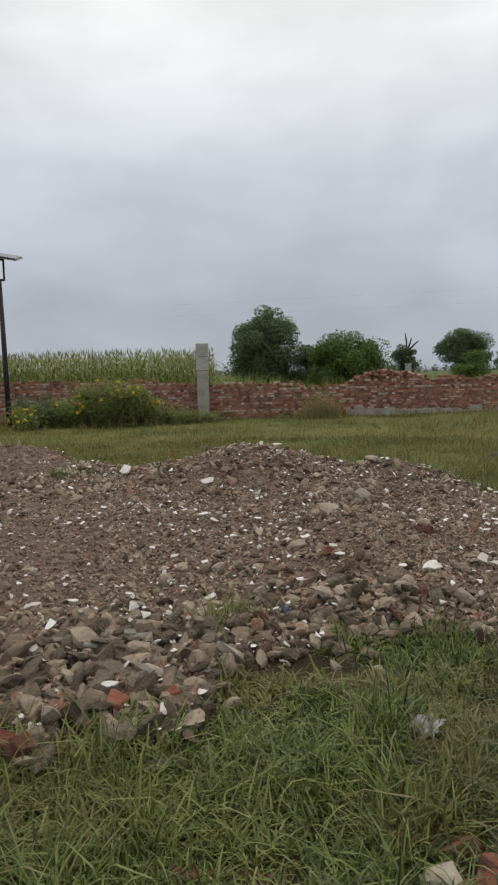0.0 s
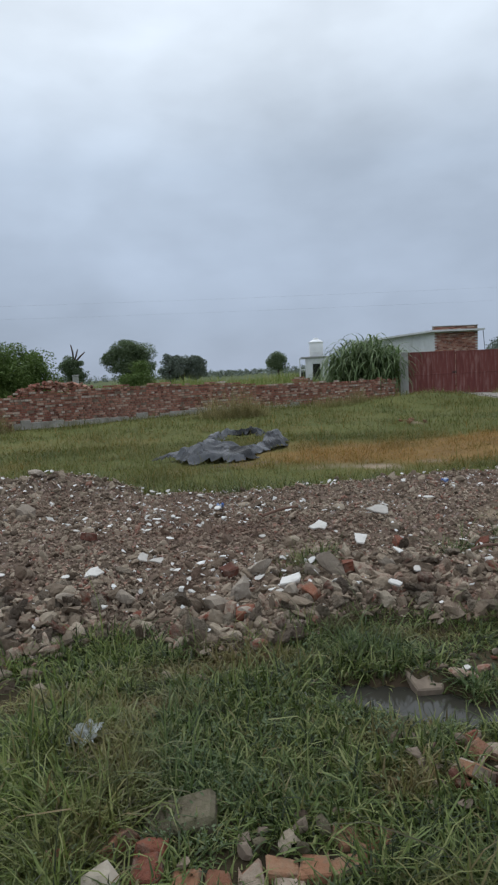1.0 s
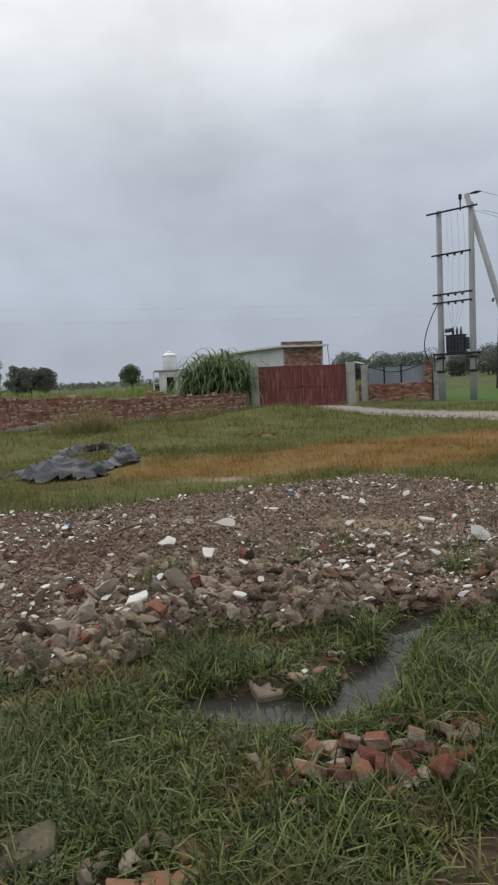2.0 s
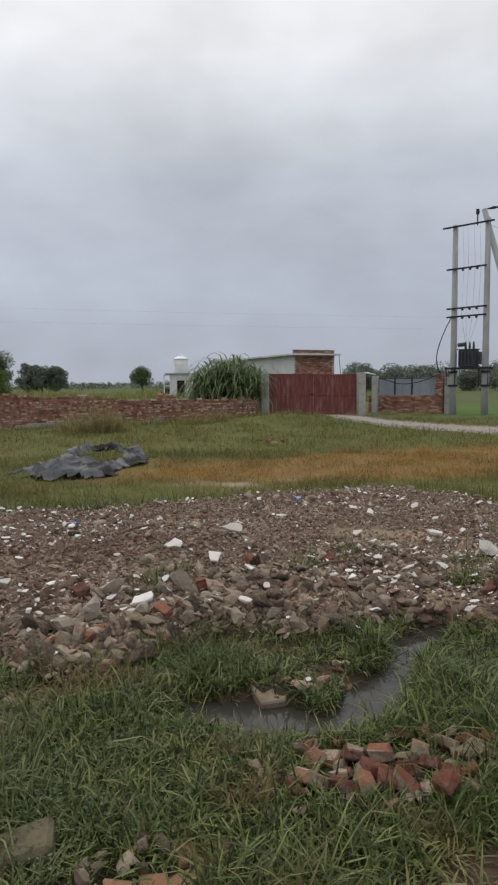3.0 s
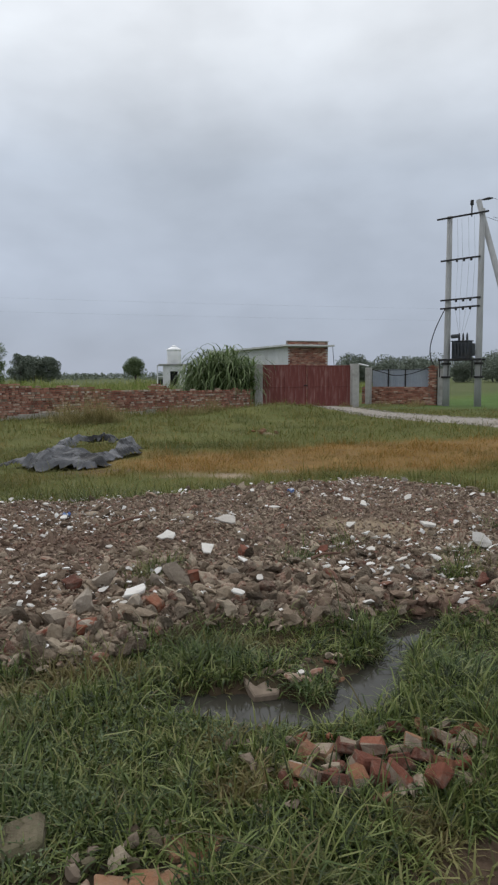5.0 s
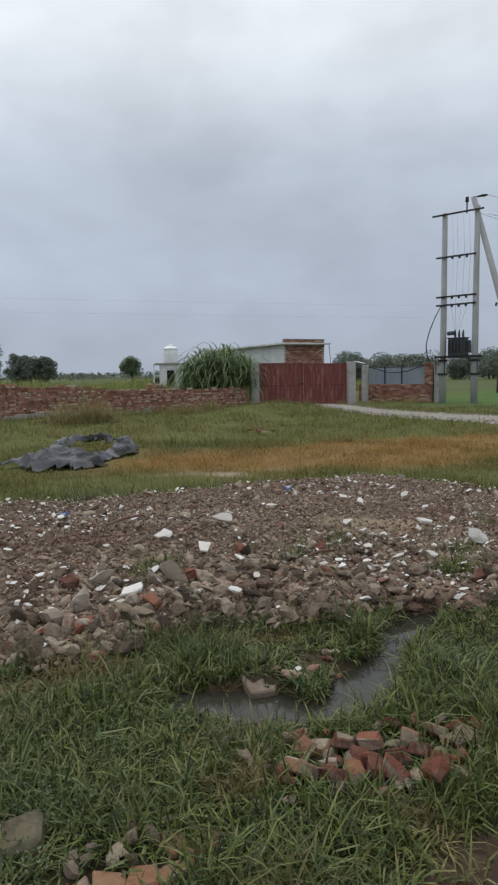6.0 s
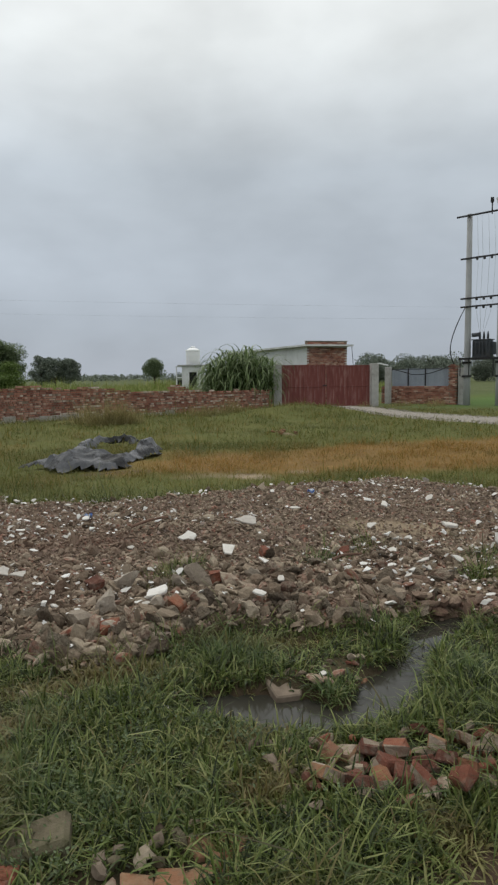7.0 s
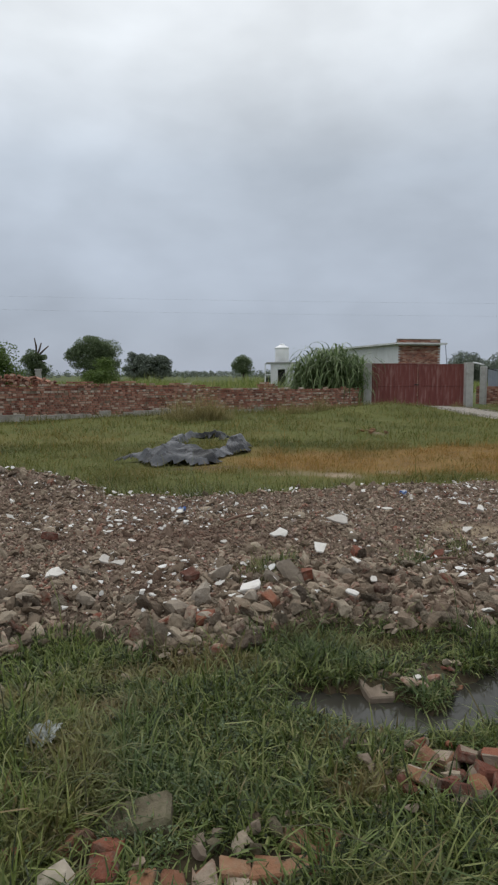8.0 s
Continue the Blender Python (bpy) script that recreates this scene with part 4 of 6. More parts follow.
def build_tank_house():
    c = at(33.25, 64.0)
    yaw = -33.0
    h = tagged(empty("tank_house", pose(*c, 0, 0, 0, yaw)), "small whitewashed pump room with an open dark doorway", "hut")
    bm = bmesh.new()
    for lo, hi in (((-0.95, -1.0, 0), (-0.28, 1.0, 2.6)), ((0.42, -1.0, 0), (1.15, 1.0, 2.6)), ((-0.28, -1.0, 2.05), (0.42, 1.0, 2.6)), ((-0.28, 0.6, 0), (0.42, 1.0, 2.05))):
        add_box(bm, lo, hi)
    part("wall", bm, M_WHITEWASH, h)
    # thin sheet across the opening, coloured as the shade inside
    part("doorway", box((-0.27, -0.5, 0), (0.41, -0.45, 2.04)), M_DARK, h, "near-black sheet painted as the shade in the open doorway")
    part("tank_stand", box((-0.55, -0.6, 2.725), (0.75, 0.7, 2.8), 0.01), M_WHITEWASH, h, "low whitewashed tank stand")
    part("roof", box((-1.35, -1.15, 2.605), (1.3, 1.15, 2.72), 0.01), M_ROOF, h, "flat grey roof slab")
    bm = bmesh.new()
    for lo, hi in (((-1.5, -1.05, 0), (-1.4, -0.95, 2.6)), ((-1.5, -1.05, 2.5), (-0.96, -0.95, 2.6)), ((-1.5, -1.05, 1.5), (-0.96, -0.95, 1.6)), ((-1.5, -1.0, 0.7), (-0.96, -0.9, 0.8))):
        add_box(bm, lo, hi)
    part("stair_frame", bm, M_WHITEWASH, h, "open whitewashed frame at the side")
    part("stair", box((-1.38, -0.6, 0), (-0.97, 0.6, 1.3), 0.01), M_DARK, h)
    tank = tagged(empty("water_tank", pose(*at(33.35, 64.0), 2.8, 0, 0, yaw)), "white plastic water tank on the pump room roof", "tank")
    body = part("body", tube([(0, 0, 0.0), (0, 0, 0.02), (0, 0, 1.15), (0, 0, 1.2)], [0.6, 0.64, 0.64, 0.62], 24), M_TANK, tank, smooth=True)
    for z in (0.35, 0.75):
        part("rib", tube([(0, 0, z), (0, 0, z + 0.05)], 0.665, 24), M_TANK, body)
    part("shoulder", tube([(0, 0, 1.2), (0, 0, 1.26), (0, 0, 1.42), (0, 0, 1.5)], [0.72, 0.7, 0.45, 0.25], 24), M_TANK, tank, smooth=True)
    part("lid", tube([(0, 0, 1.5), (0, 0, 1.6), (0, 0, 1.64)], [0.24, 0.24, 0.14], 16), M_TANK, tank, smooth=True)


build_tank_house()


# ---- yard wall with sheet fence beside the gate
def build_side_wall():
    a, b = Vector(at(49.2, 37.6)), Vector(at(54.7, 36.0))
    across = b - a
    yaw, w = math.degrees(math.atan2(across.y, across.x)), across.length
    wall = tagged(empty("wall_yard", pose(a.x, a.y, 0, 0, 0, yaw)), "low red brick yard wall beside the gate", "wall", kind="structure")
    part("core", box((0, 0.012, -0.3), (w, 0.22, 0.92)), M_MORTAR, wall)
    brick_face(wall, 0, w, 0.0, 1.0, 0.02, 5)
    bm = box((w - 0.02, -0.12, -0.3), (w + 0.36, 0.28, 2.0), 0.01)
    part("pillar_core", bm, M_MORTAR, wall)
    brick_face(wall, w - 0.06, w + 0.42, 0.0, 2.06, -0.13, 6, "brick end pillar")
    part("cement_pillar", box((w + 0.44, -0.1, -0.3), (w + 0.74, 0.26, 1.85), 0.02), M_CONCRETE, wall, "grey cement pillar")
    fence = tagged(empty("sheet_fence", pose(a.x, a.y, 0, 0, 0, yaw)), "blue-grey corrugated sheet fence on dark posts", "fence")
    n = 200
    xs = np.linspace(0.5, w - 0.05, n)
    ys = 0.3 + 0.02 * np.sin(xs * 2 * np.pi / 0.076)
    zs_top = 1.84 + 0.015 * (np.floor((xs - 0.5) / 0.8) % 2)
    v = np.concatenate([np.stack([xs, ys, 0 * xs + 0.7], 1), np.stack([xs, ys, zs_top], 1), np.stack([xs, ys + 0.004, zs_top], 1), np.stack([xs, ys + 0.004, 0 * xs + 0.7], 1)])
    q = []
    for band in range(3):
        q += [(band * n + k, band * n + k + 1, (band + 1) * n + k + 1, (band + 1) * n + k) for k in range(n - 1)]
    mesh_from("corrugated_sheet", v, np.array(q), M_SHEET, fence)
    for x in (1.45, 2.42):
        part("post", box((x - 0.025, 0.22, 0.6), (x + 0.025, 0.27, 1.86), 0.004), M_IRON, fence)
    part("top_rail", tube([(0.5, 0.25, 1.82), (w, 0.25, 1.82)], 0.018, 6), M_IRON, fence)
    post = tagged(empty("side_post", pose(*at(49.75, 37.0), 0, 0, 0, yaw)), "pale weathered concrete post by the gate", "post")
    part("shaft", box((-0.14, -0.14, -0.2), (0.14, 0.14, 1.95), 0.02), M_CONCRETE, post)
    post = tagged(empty("side_post", pose(*at(48.75, 36.0), 0, 0, 0, yaw)), "dark narrow post with a tilted light cap", "post")
    part("shaft", box((-0.08, -0.08, -0.2), (0.08, 0.08, 2.1), 0.01), M_IRON, post)
    part("cap", box((-0.3, -0.1, 2.105), (0.25, 0.1, 2.15), 0.01, pose(0, 0, 0, 0, 12, 0)), M_WHITEWASH, post)
    cable = tagged(empty("slack_cable"), "black cable hanging from the pole to the fence", "cable")
    p0, p1 = Vector((*at(55.8, 35.0), 4.8)), Vector((*at(54.95, 35.8), 2.05))
    pts = [p0.lerp(p1, q / 10) + Vector((-0.42, 0.25, -0.55)) * math.sin(math.pi * (q / 10) ** 0.8) for q in range(11)]
    part("drop", tube(pts, 0.025, 6), M_IRON, cable, smooth=True)
    p2, p3 = Vector((*at(54.6, 36.0), 2.0)), Vector((*at(49.6, 37.6), 1.95))
    pts = [p2.lerp(p3, s) + Vector((0, -0.1, -0.45 * 4 * s * (1 - s) * (1 if s < 0.7 else 0.8))) for s in (0, 0.15, 0.3, 0.45, 0.6, 0.75, 0.9, 1)]
    part("run", tube(pts, 0.022, 6), M_IRON, cable, smooth=True)


build_side_wall()


# ---- transformer structure on two poles
PA, PB = Vector((*at(55.98, 35.2), 0)), Vector((*at(58.42, 34.6), 0))


def build_poles():
    across = PB - PA
    yaw, w = math.degrees(math.atan2(across.y, across.x)), across.length
    st = tagged(empty("transformer_structure", pose(*PA, 0, 0, yaw)), "two grey concrete poles joined by dark steel cross-arms", "utility pole")
    for x in (0, w):
        part("pole", tube([(x, 0, -0.5), (x, 0, 1.5), (x, 0, 9.2 + (0.12 if x else 0))], [0.175, 0.165, 0.125], 12), M_POLE, st, "grey concrete pole", smooth=True)
    for z, lo, hi in ((9.1, -0.45, w + 0.5), (7.08, -0.25, w + 0.12), (5.18, -0.25, w + 0.15), (4.78, -0.25, w + 0.12)):
        part("cross_arm", box((lo, -0.2, z - 0.04), (hi, -0.14, z + 0.04), 0.006, pose(0, 0, 0, 0, -0.8, 0)), M_IRON, st)
    for z in (7.08, 5.18, 4.78):
        for s in (0.3, 0.52, 0.74):
            part("insulator", tube([(w * s, -0.17, z - 0.12), (w * s, -0.17, z - 0.06), (w * s, -0.17, z + 0.05)], [0.05, 0.065, 0.04], 8), M_IRON, st)
    part("arrester", tube([(w * 0.72, -0.17, 9.0), (w * 0.72, -0.17, 9.5), (w * 0.72, -0.17, 9.55), (w * 0.72, -0.17, 9.75)], [0.03, 0.035, 0.09, 0.08], 8), M_IRON, st)
    for s in (0.28, 0.42, 0.62, 0.8):
        part("dropper", tube([(w * s, -0.17, 9.0), (w * (s + 0.06), -0.2, 7.1), (w * s, -0.2, 4.8), (w * (0.45 + 0.25 * (s - 0.5)), -0.1, 3.5)], 0.006, 4), M_STEEL, st)
    # platform
    part("platform", box((-0.3, -0.35, 2.22), (w + 0.25, -0.2, 2.32), 0.008), M_IRON, st)
    part("platform_beam", box((-0.3, 0.2, 2.22), (w + 0.25, 0.32, 2.32), 0.008), M_IRON, st)
    for x in (-0.02, w + 0.02):
        for z in (2.08, 1.42):
            part("collar", tube([(x, 0, z - 0.05), (x, 0, z + 0.05)], 0.235, 12), M_IRON, st)
        for sx in (-0.22, 0.22):
            part("hanger", box((x + sx - 0.02, -0.3, 1.42), (x + sx + 0.02, -0.26, 2.22), 0.004), M_IRON, st)
    tr = tagged(empty("transformer", pose(*PA, 0, 0, yaw) @ pose(w * 0.5, -0.02, 2.325)), "dark grey oil transformer on the pole platform", "transformer")
    tank = part("tank", box((-0.46, -0.24, 0.0), (0.4, 0.24, 0.82), 0.03), M_TRANSFORMER, tr)
    lid = part("lid", box((-0.5, -0.28, 0.825), (0.44, 0.28, 0.87), 0.01), M_TRANSFORMER, tr)
    for k in range(5):
        part("fin", box((-0.4 + k * 0.17, -0.36, 0.12), (-0.37 + k * 0.17, -0.245, 0.74), 0.004), M_TRANSFORMER, tank)
    for k in range(3):
        part("radiator", box((0.41 + 0.06 * k, -0.2, 0.12), (0.44 + 0.06 * k, 0.2, 0.72), 0.006), M_TRANSFORMER, tank)
    for x in (-0.18, 0.02, 0.22):
        part("bushing", tube([(x, 0, 0.87), (x, 0, 0.95), (x, 0, 1.12), (x, 0, 1.24)], [0.05, 0.065, 0.05, 0.02], 8), M_TRANSFORMER, lid)
    part("conservator", tube([(-0.52, -0.1, 1.08), (-0.2, -0.1, 1.1)], 0.1, 12), M_TRANSFORMER, tr, "small round oil conservator")
    stay = tagged(empty("stay_pole", pose(*PB)), "leaning grey concrete pole with top insulator", "utility pole")
    top = Vector((0.2, 0.35, 9.8))
    bx, by = at(62.7, 33.2)
    foot = Vector((bx - PB.x, by - PB.y, -0.3))
    part("pole", tube([foot, foot.lerp(top, 0.3), top], [0.165, 0.155, 0.125], 12), M_POLE, stay, smooth=True)
    part("insulator", tube([top + Vector((0.1, -0.1, 0.02)), top + Vector((0.35, -0.3, 0.08)), top + Vector((0.5, -0.45, 0.1))], [0.03, 0.07, 0.03], 8), M_IRON, stay)
    thin = tagged(empty("thin_pole", pose(*at(60.1, 52), 0)), "thin dark distant pole with insulators", "utility pole")
    part("pole", tube([(0, 0, -0.2), (0.3, -0.1, 6.6)], [0.11, 0.08], 8), M_IRON, thin)
    part("cross_arm", box((-0.6, -0.1, 6.32), (1.2, -0.02, 6.38), 0.004), M_IRON, thin)
    for x in (-0.55, 0.95):
        part("insulator", tube([(x, -0.05, 6.15), (x, -0.05, 6.32)], [0.1, 0.06], 8), M_IRON, thin)
    wires = tagged(empty("overhead_wires"), "thin overhead wires strung from the poles", "wire")
    for z, p, q in ((9.9, PB + Vector((0.6, -0.1, 0)), at(75, 60)), (8.95, PB + Vector((0.4, -0.3, 0)), at(75, 58)), (9.0, PB, at(74, 70))):
        a, b = Vector((p.x, p.y, z)), Vector((*q, z + 1.5))
        part("wire", tube([a.lerp(b, s) + Vector((0, 0, -3.0 * s * (1 - s))) for s in (0, 0.2, 0.4, 0.6, 0.8, 1)], 0.008, 4), M_IRON, wires)
    # a far line crossing behind the field
    for z in (11.2, 9.6):
        a, b = Vector((*at(-6, 100), z + 0.4)), Vector((*at(56, 98), z - 0.6))
        part("wire", tube([a.lerp(b, q / 12) + Vector((0, 0, -1.2 * (q / 12) * (1 - q / 12))) for q in range(13)], 0.0045, 4), M_STEEL, wires)


build_poles()


# ---- solar street lamp
def build_lamp():
    x, y = at(-19.55, 21.8)
    lamp = tagged(empty("solar_street_lamp", pose(x, y, 0, 0, 0, 8)), "dark steel solar lamp post with tilted panel", "street lamp")
    part("pole", tube([(0, 0, -0.3), (-0.03, 0, 2.3), (-0.06, 0, 4.45)], [0.085, 0.075, 0.06], 10), M_IRON, lamp, smooth=True)
    for sx in (-0.2, 0.08):
        part("bracket", box((sx - 0.025, -0.03, 4.4), (sx + 0.025, 0.03, 5.05), 0.005), M_IRON, lamp)
    for z in (4.42, 5.02):
        part("bracket_bar", box((-0.23, -0.03, z - 0.03), (0.11, 0.03, z + 0.03), 0.005), M_IRON, lamp)
    panel = part("panel", box((-0.9, -0.45, -0.02), (0.62, 0.45, 0.02), 0.006, pose(-0.08, 0, 5.16, 14, 9, 0)), M_PANEL, lamp, "dark glass solar panel")
    part("panel_frame", box((-0.93, -0.48, -0.045), (0.65, 0.48, -0.022), 0.004, pose(-0.08, 0, 5.16, 14, 9, 0)), M_STEEL, panel)


build_lamp()


# ---- track to the gate
def build_road():
    line = [Vector(p) for p in ((23.9, 25.0), (23.1, 22.6), (22.2, 20.2), (21.2, 17.8), (20.2, 15.4), (19.6, 13.0), (19.5, 10.5), (20.2, 7.0), (22.0, 2.5), (25.0, -4.0))]
    width = [1.9, 1.5, 1.15, 1.05, 1.05, 1.15, 1.25, 1.3, 1.3, 1.3]
    fine, half = [], []
    for k in range(len(line) - 1):
        for s in np.linspace(0, 1, 12, endpoint=False):
            fine.append(line[k].lerp(line[k + 1], s))
            half.append(width[k] * (1 - s) + width[k + 1] * s)
    v, n = [], len(fine)
    for k, p in enumerate(fine):
        d = (fine[min(k + 1, n - 1)] - fine[max(k - 1, 0)]).normalized()
        side = Vector((d.y, -d.x))
        for u in (-1, -0.6, -0.2, 0.2, 0.6, 1):
            w = half[k] * u * (1 + 0.18 * (random.random() - 0.5) * (abs(u) == 1))
            q = p + side * w
            v.append((q.x, q.y, float(height(q.x, q.y)) + (0.05 - 0.07 * (abs(u) == 1)) + 0.02 * random.random()))
    v = np.array(v)
    q = [(k * 6 + j, k * 6 + j + 1, (k + 1) * 6 + j + 1, (k + 1) * 6 + j) for k in range(n - 1) for j in range(5)]
    tagged(mesh_from("road", v, np.array(q), M_ROAD, smooth=True), "pale gravel track leading to the red gate", "road", kind="structure")
    r = np.random.RandomState(33)
    k = r.randint(0, n, 5000)
    u = r.uniform(-1.15, 1.15, 5000)
    P = np.array([f[:] for f in fine])[k]
    D = np.array([((fine[min(i + 1, n - 1)] - fine[max(i - 1, 0)]).normalized())[:] for i in range(n)])[k]
    S = np.stack([D[:, 1], -D[:, 0]], 1) * (np.array(half)[k] * u)[:, None]
    xy = P + S + D * r.uniform(-0.1, 0.1, 5000)[:, None]
    pl = np.stack([xy[:, 0], xy[:, 1], height(xy[:, 0], xy[:, 1]) + 0.045], 1)
    v, f = scatter(rock_shapes(6, 7, (0.5, 0.8), 44), pl, r.uniform(0.03, 0.09, 5000), 15, r)
    tagged(mesh_from("track_gravel", v, f, M_GRAVEL), "pale loose gravel on the track", "gravel", kind="stuff")


build_road()


# ---- crumpled plastic sheet lying on the grass
TARP = [(4.35, 11.3, 0.42, 0.16, -0.1, 0.08), (4.75, 10.95, 0.46, 0.34, 0.2, 0.30), (4.65, 10.5, 0.42, 0.26, 0.1, 0.20), (5.15, 10.75, 0.32, 0.36, 0.4, 0.24), (5.3, 11.3, 0.22, 0.36, 0.1, 0.32), (5.25, 10.3, 0.40, 0.28, 0.3, 0.26),
        (5.75, 10.9, 0.34, 0.20, 0.7, 0.10), (6.2, 11.2, 0.34, 0.20, 0.6, 0.08), (6.65, 11.5, 0.34, 0.28, 0.5, 0.28), (7.1, 12.2, 0.17, 0.42, 0.1, 0.16), (7.5, 13.1, 0.2, 0.36, 0.2, 0.16), (7.45, 13.85, 0.38, 0.18, 0.1, 0.24), (6.85, 13.95, 0.40, 0.18, 0.1, 0.20), (6.3, 13.6, 0.34, 0.2, 0.4, 0.20), (5.75, 12.5, 0.16, 0.5, 0.2, 0.14)]


def tarp_cover(x, y):
    """Where the crumpled sheet lies, above about 0.4."""
    return sum(blob(x, y, cx, cy, rx, ry, tn) for cx, cy, rx, ry, tn, hh in TARP) - 1.4 * blob(x, y, 6.5, 12.6, 0.85, 0.38, 0.9)


def build_tarp():
    n = 120
    xs, ys = np.linspace(3.6, 8.2, n), np.linspace(9.6, 14.6, n)
    X, Y = np.meshgrid(xs, ys)
    rise = sum(hh * blob(X, Y, cx, cy, rx * 0.85, ry * 0.85, tn) for cx, cy, rx, ry, tn, hh in TARP)
    rise = 0.42 * (1 - np.exp(-rise / 0.40)) * step(0.36, 0.85, tarp_cover(X, Y))
    ridge = lambda s, k: 1 - np.abs(2 * smooth_noise(X + 0.5 * smooth_noise(X, Y, 0.6, k + 5), Y + 0.3 * smooth_noise(X, Y, 0.4, k + 7), s, k) - 1)
    fold = 0.75 * ridge(0.55, 81) ** 2.2 + 0.35 * ridge(0.27, 82) ** 1.8 + 0.25 * ridge(0.13, 83)
    Z = height(X, Y) + 0.03 + rise * (0.45 + 1.0 * fold) + 0.05 * ridge(0.35, 87) ** 2 * step(0.36, 0.7, tarp_cover(X, Y))
    v = np.stack([X.ravel() + 0.05 * (smooth_noise(X, Y, 0.2, 84).ravel() - 0.5), Y.ravel(), Z.ravel()], 1)
    i = (np.arange(n - 1)[:, None] * n + np.arange(n - 1)[None]).ravel()
    q = np.stack([i, i + 1, i + n + 1, i + n], 1)
    edge = 0.42 + 0.30 * (smooth_noise(X, Y, 0.3, 85) - 0.5) + 0.15 * (smooth_noise(X, Y, 0.1, 86) - 0.5)
    keep = (tarp_cover(X, Y) > edge).ravel()[q].all(1)
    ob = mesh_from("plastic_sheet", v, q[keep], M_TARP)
    thick = ob.modifiers.new("thickness", "SOLIDIFY")
    thick.thickness = 0.006
    tagged(ob, "crumpled grey and black plastic sheeting on grass, crease shade in its colour", "tarpaulin")


build_tarp()

# ---- rubble: loose stones beyond counting
ROUGH = [rough_rock(np.random.RandomState(900 + k), (0.32, 0.75), 9 + k % 5, 0.07, (0.48, 0.98)) for k in range(30)]
BIG = rock_shapes(24, 9, (0.25, 0.75), 71)
SMALL = rock_shapes(12, 7, (0.35, 0.8), 72)


def rubble():
    r = np.random.RandomState(19)

    def spots(n, power=1.0):
        az = r.uniform(-31, 71, n)
        near, far = np.interp(az, NEAR_AZ, NEAR_D) - 0.35, np.interp(az, FAR_AZ, FAR_D) + 0.3
        d = np.sqrt(near ** 2 + (far ** 2 - near ** 2) * r.rand(n) ** power)
        x, y = d * np.sin(np.radians(az)), d * np.cos(np.radians(az))
        return x, y, d

    x, y, d = spots(76000, 1.2)
    coarse = smooth_noise(x, y, 0.9, 91) * 0.6 + smooth_noise(x, y, 2.2, 92) * 0.4
    edge = 1.5 * step(1.7, 0.0, d - np.interp(polar(x, y)[0], NEAR_AZ, NEAR_D)) + blob(x, y, 1.9, 8.3, 1.1, 0.9) + 0.8 * blob(x, y, 0.15, 9.2, 1.6, 0.9)
    ok = ((stony(x, y) > 0.3 + 0.3 * r.rand(len(x))) | (r.rand(len(x)) < 0.012)) & (r.rand(len(x)) < 0.02 + 0.85 * coarse + 0.40 * edge - 0.12 * blob(x, y, -1.8, 6.0, 2.0, 1.8)) & (bare(x, y) < 0.6)
    x, y, edge = x[ok], y[ok], edge[ok]
    s = np.exp(r.normal(-3.27, 0.70, len(x))) * (0.55 + 0.8 * smooth_noise(x, y, 1.4, 94)) * (1 + (0.05 + 0.32 * (x < 1.0)) * np.clip(edge, 0, 1))
    s *= (1 - (0.12 + 0.24 * step(0.8, 2.4, x)) * step(3.9, 5.6, np.hypot(x, y)) * (1 - np.clip(edge, 0, 1))) * (1 - 0.2 * blob(x, y, -1.8, 6.0, 2.0, 1.8))
    s *= 1.04 - 0.24 * step(0.8, 1.9, x)
    s = np.clip(s, 0.018, 0.135)
    p = np.stack([x, y, height(x, y) + s * r.uniform(-0.12, 0.28, len(x))], 1)
    large = s > 0.062
    # the largest stones along the near edge are pieces of their own
    heap = tagged(empty("rubble_heap"), "wide heap of broken concrete, stone and brick rubble", "rubble")
    az, d = polar(x, y)
    close = np.where(large & (d - np.interp(az, NEAR_AZ, NEAR_D) < 1.3) & (az > -24) & (az < 62))[0]
    close = close[np.argsort(-s[close])][:300]
    shared = []
    for v, f in ROUGH:
        me = bpy.data.meshes.new("stone")
        me.from_pydata([tuple(q) for q in v], [], [tuple(int(i) for i in t) for t in f])
        me.materials.append(M_STONE_ONE)
        shared.append(me)
    for n, k in enumerate(close):
        ob = new("stone", shared[n % len(shared)])
        ob.parent = heap
        ob.matrix_basis = pose(x[k], y[k], p[k, 2], r.normal(0, 25), r.normal(0, 25), r.uniform(0, 360)) @ Matrix.Diagonal((s[k], s[k], s[k], 1))
    rest = large.copy()
    rest[close] = False
    v, f = scatter(ROUGH, p[rest], s[rest], 35, r)
    tagged(mesh_from("rubble_layer", v, f, M_STONE, heap), kind="stuff")
    v, f = scatter(BIG, p[~large], s[~large], 35, r)
    tagged(mesh_from("pebble_layer", v, f, M_STONE, heap), kind="stuff")
    x, y, d = spots(60000, 1.15)
    ok = stony(x, y) > 0.12 + 0.5 * r.rand(len(x))
    x, y = x[ok], y[ok]
    s = r.uniform(0.015, 0.05, len(x))
    v, f = scatter(SMALL, np.stack([x, y, height(x, y) + s * 0.2], 1), s, 30, r)
    tagged(mesh_from("chip_layer", v, f, M_CHIP, heap), kind="stuff")
    x, y, d = spots(5600, 1.15)
    dens = smooth_noise(x, y, 1.0, 93)
    ok = (stony(x, y) > 0.4) & (r.rand(len(x)) < 0.06 + 2.0 * dens ** 2.2)
    x, y = x[ok], y[ok]
    s = np.clip(np.exp(r.normal(-3.4, 0.45, len(x))), 0.016, 0.085)
    v, f = scatter(rock_shapes(14, 8, (0.10, 0.4), 73), np.stack([x, y, height(x, y) + 0.03 + s * 0.35], 1), s, 24, r)
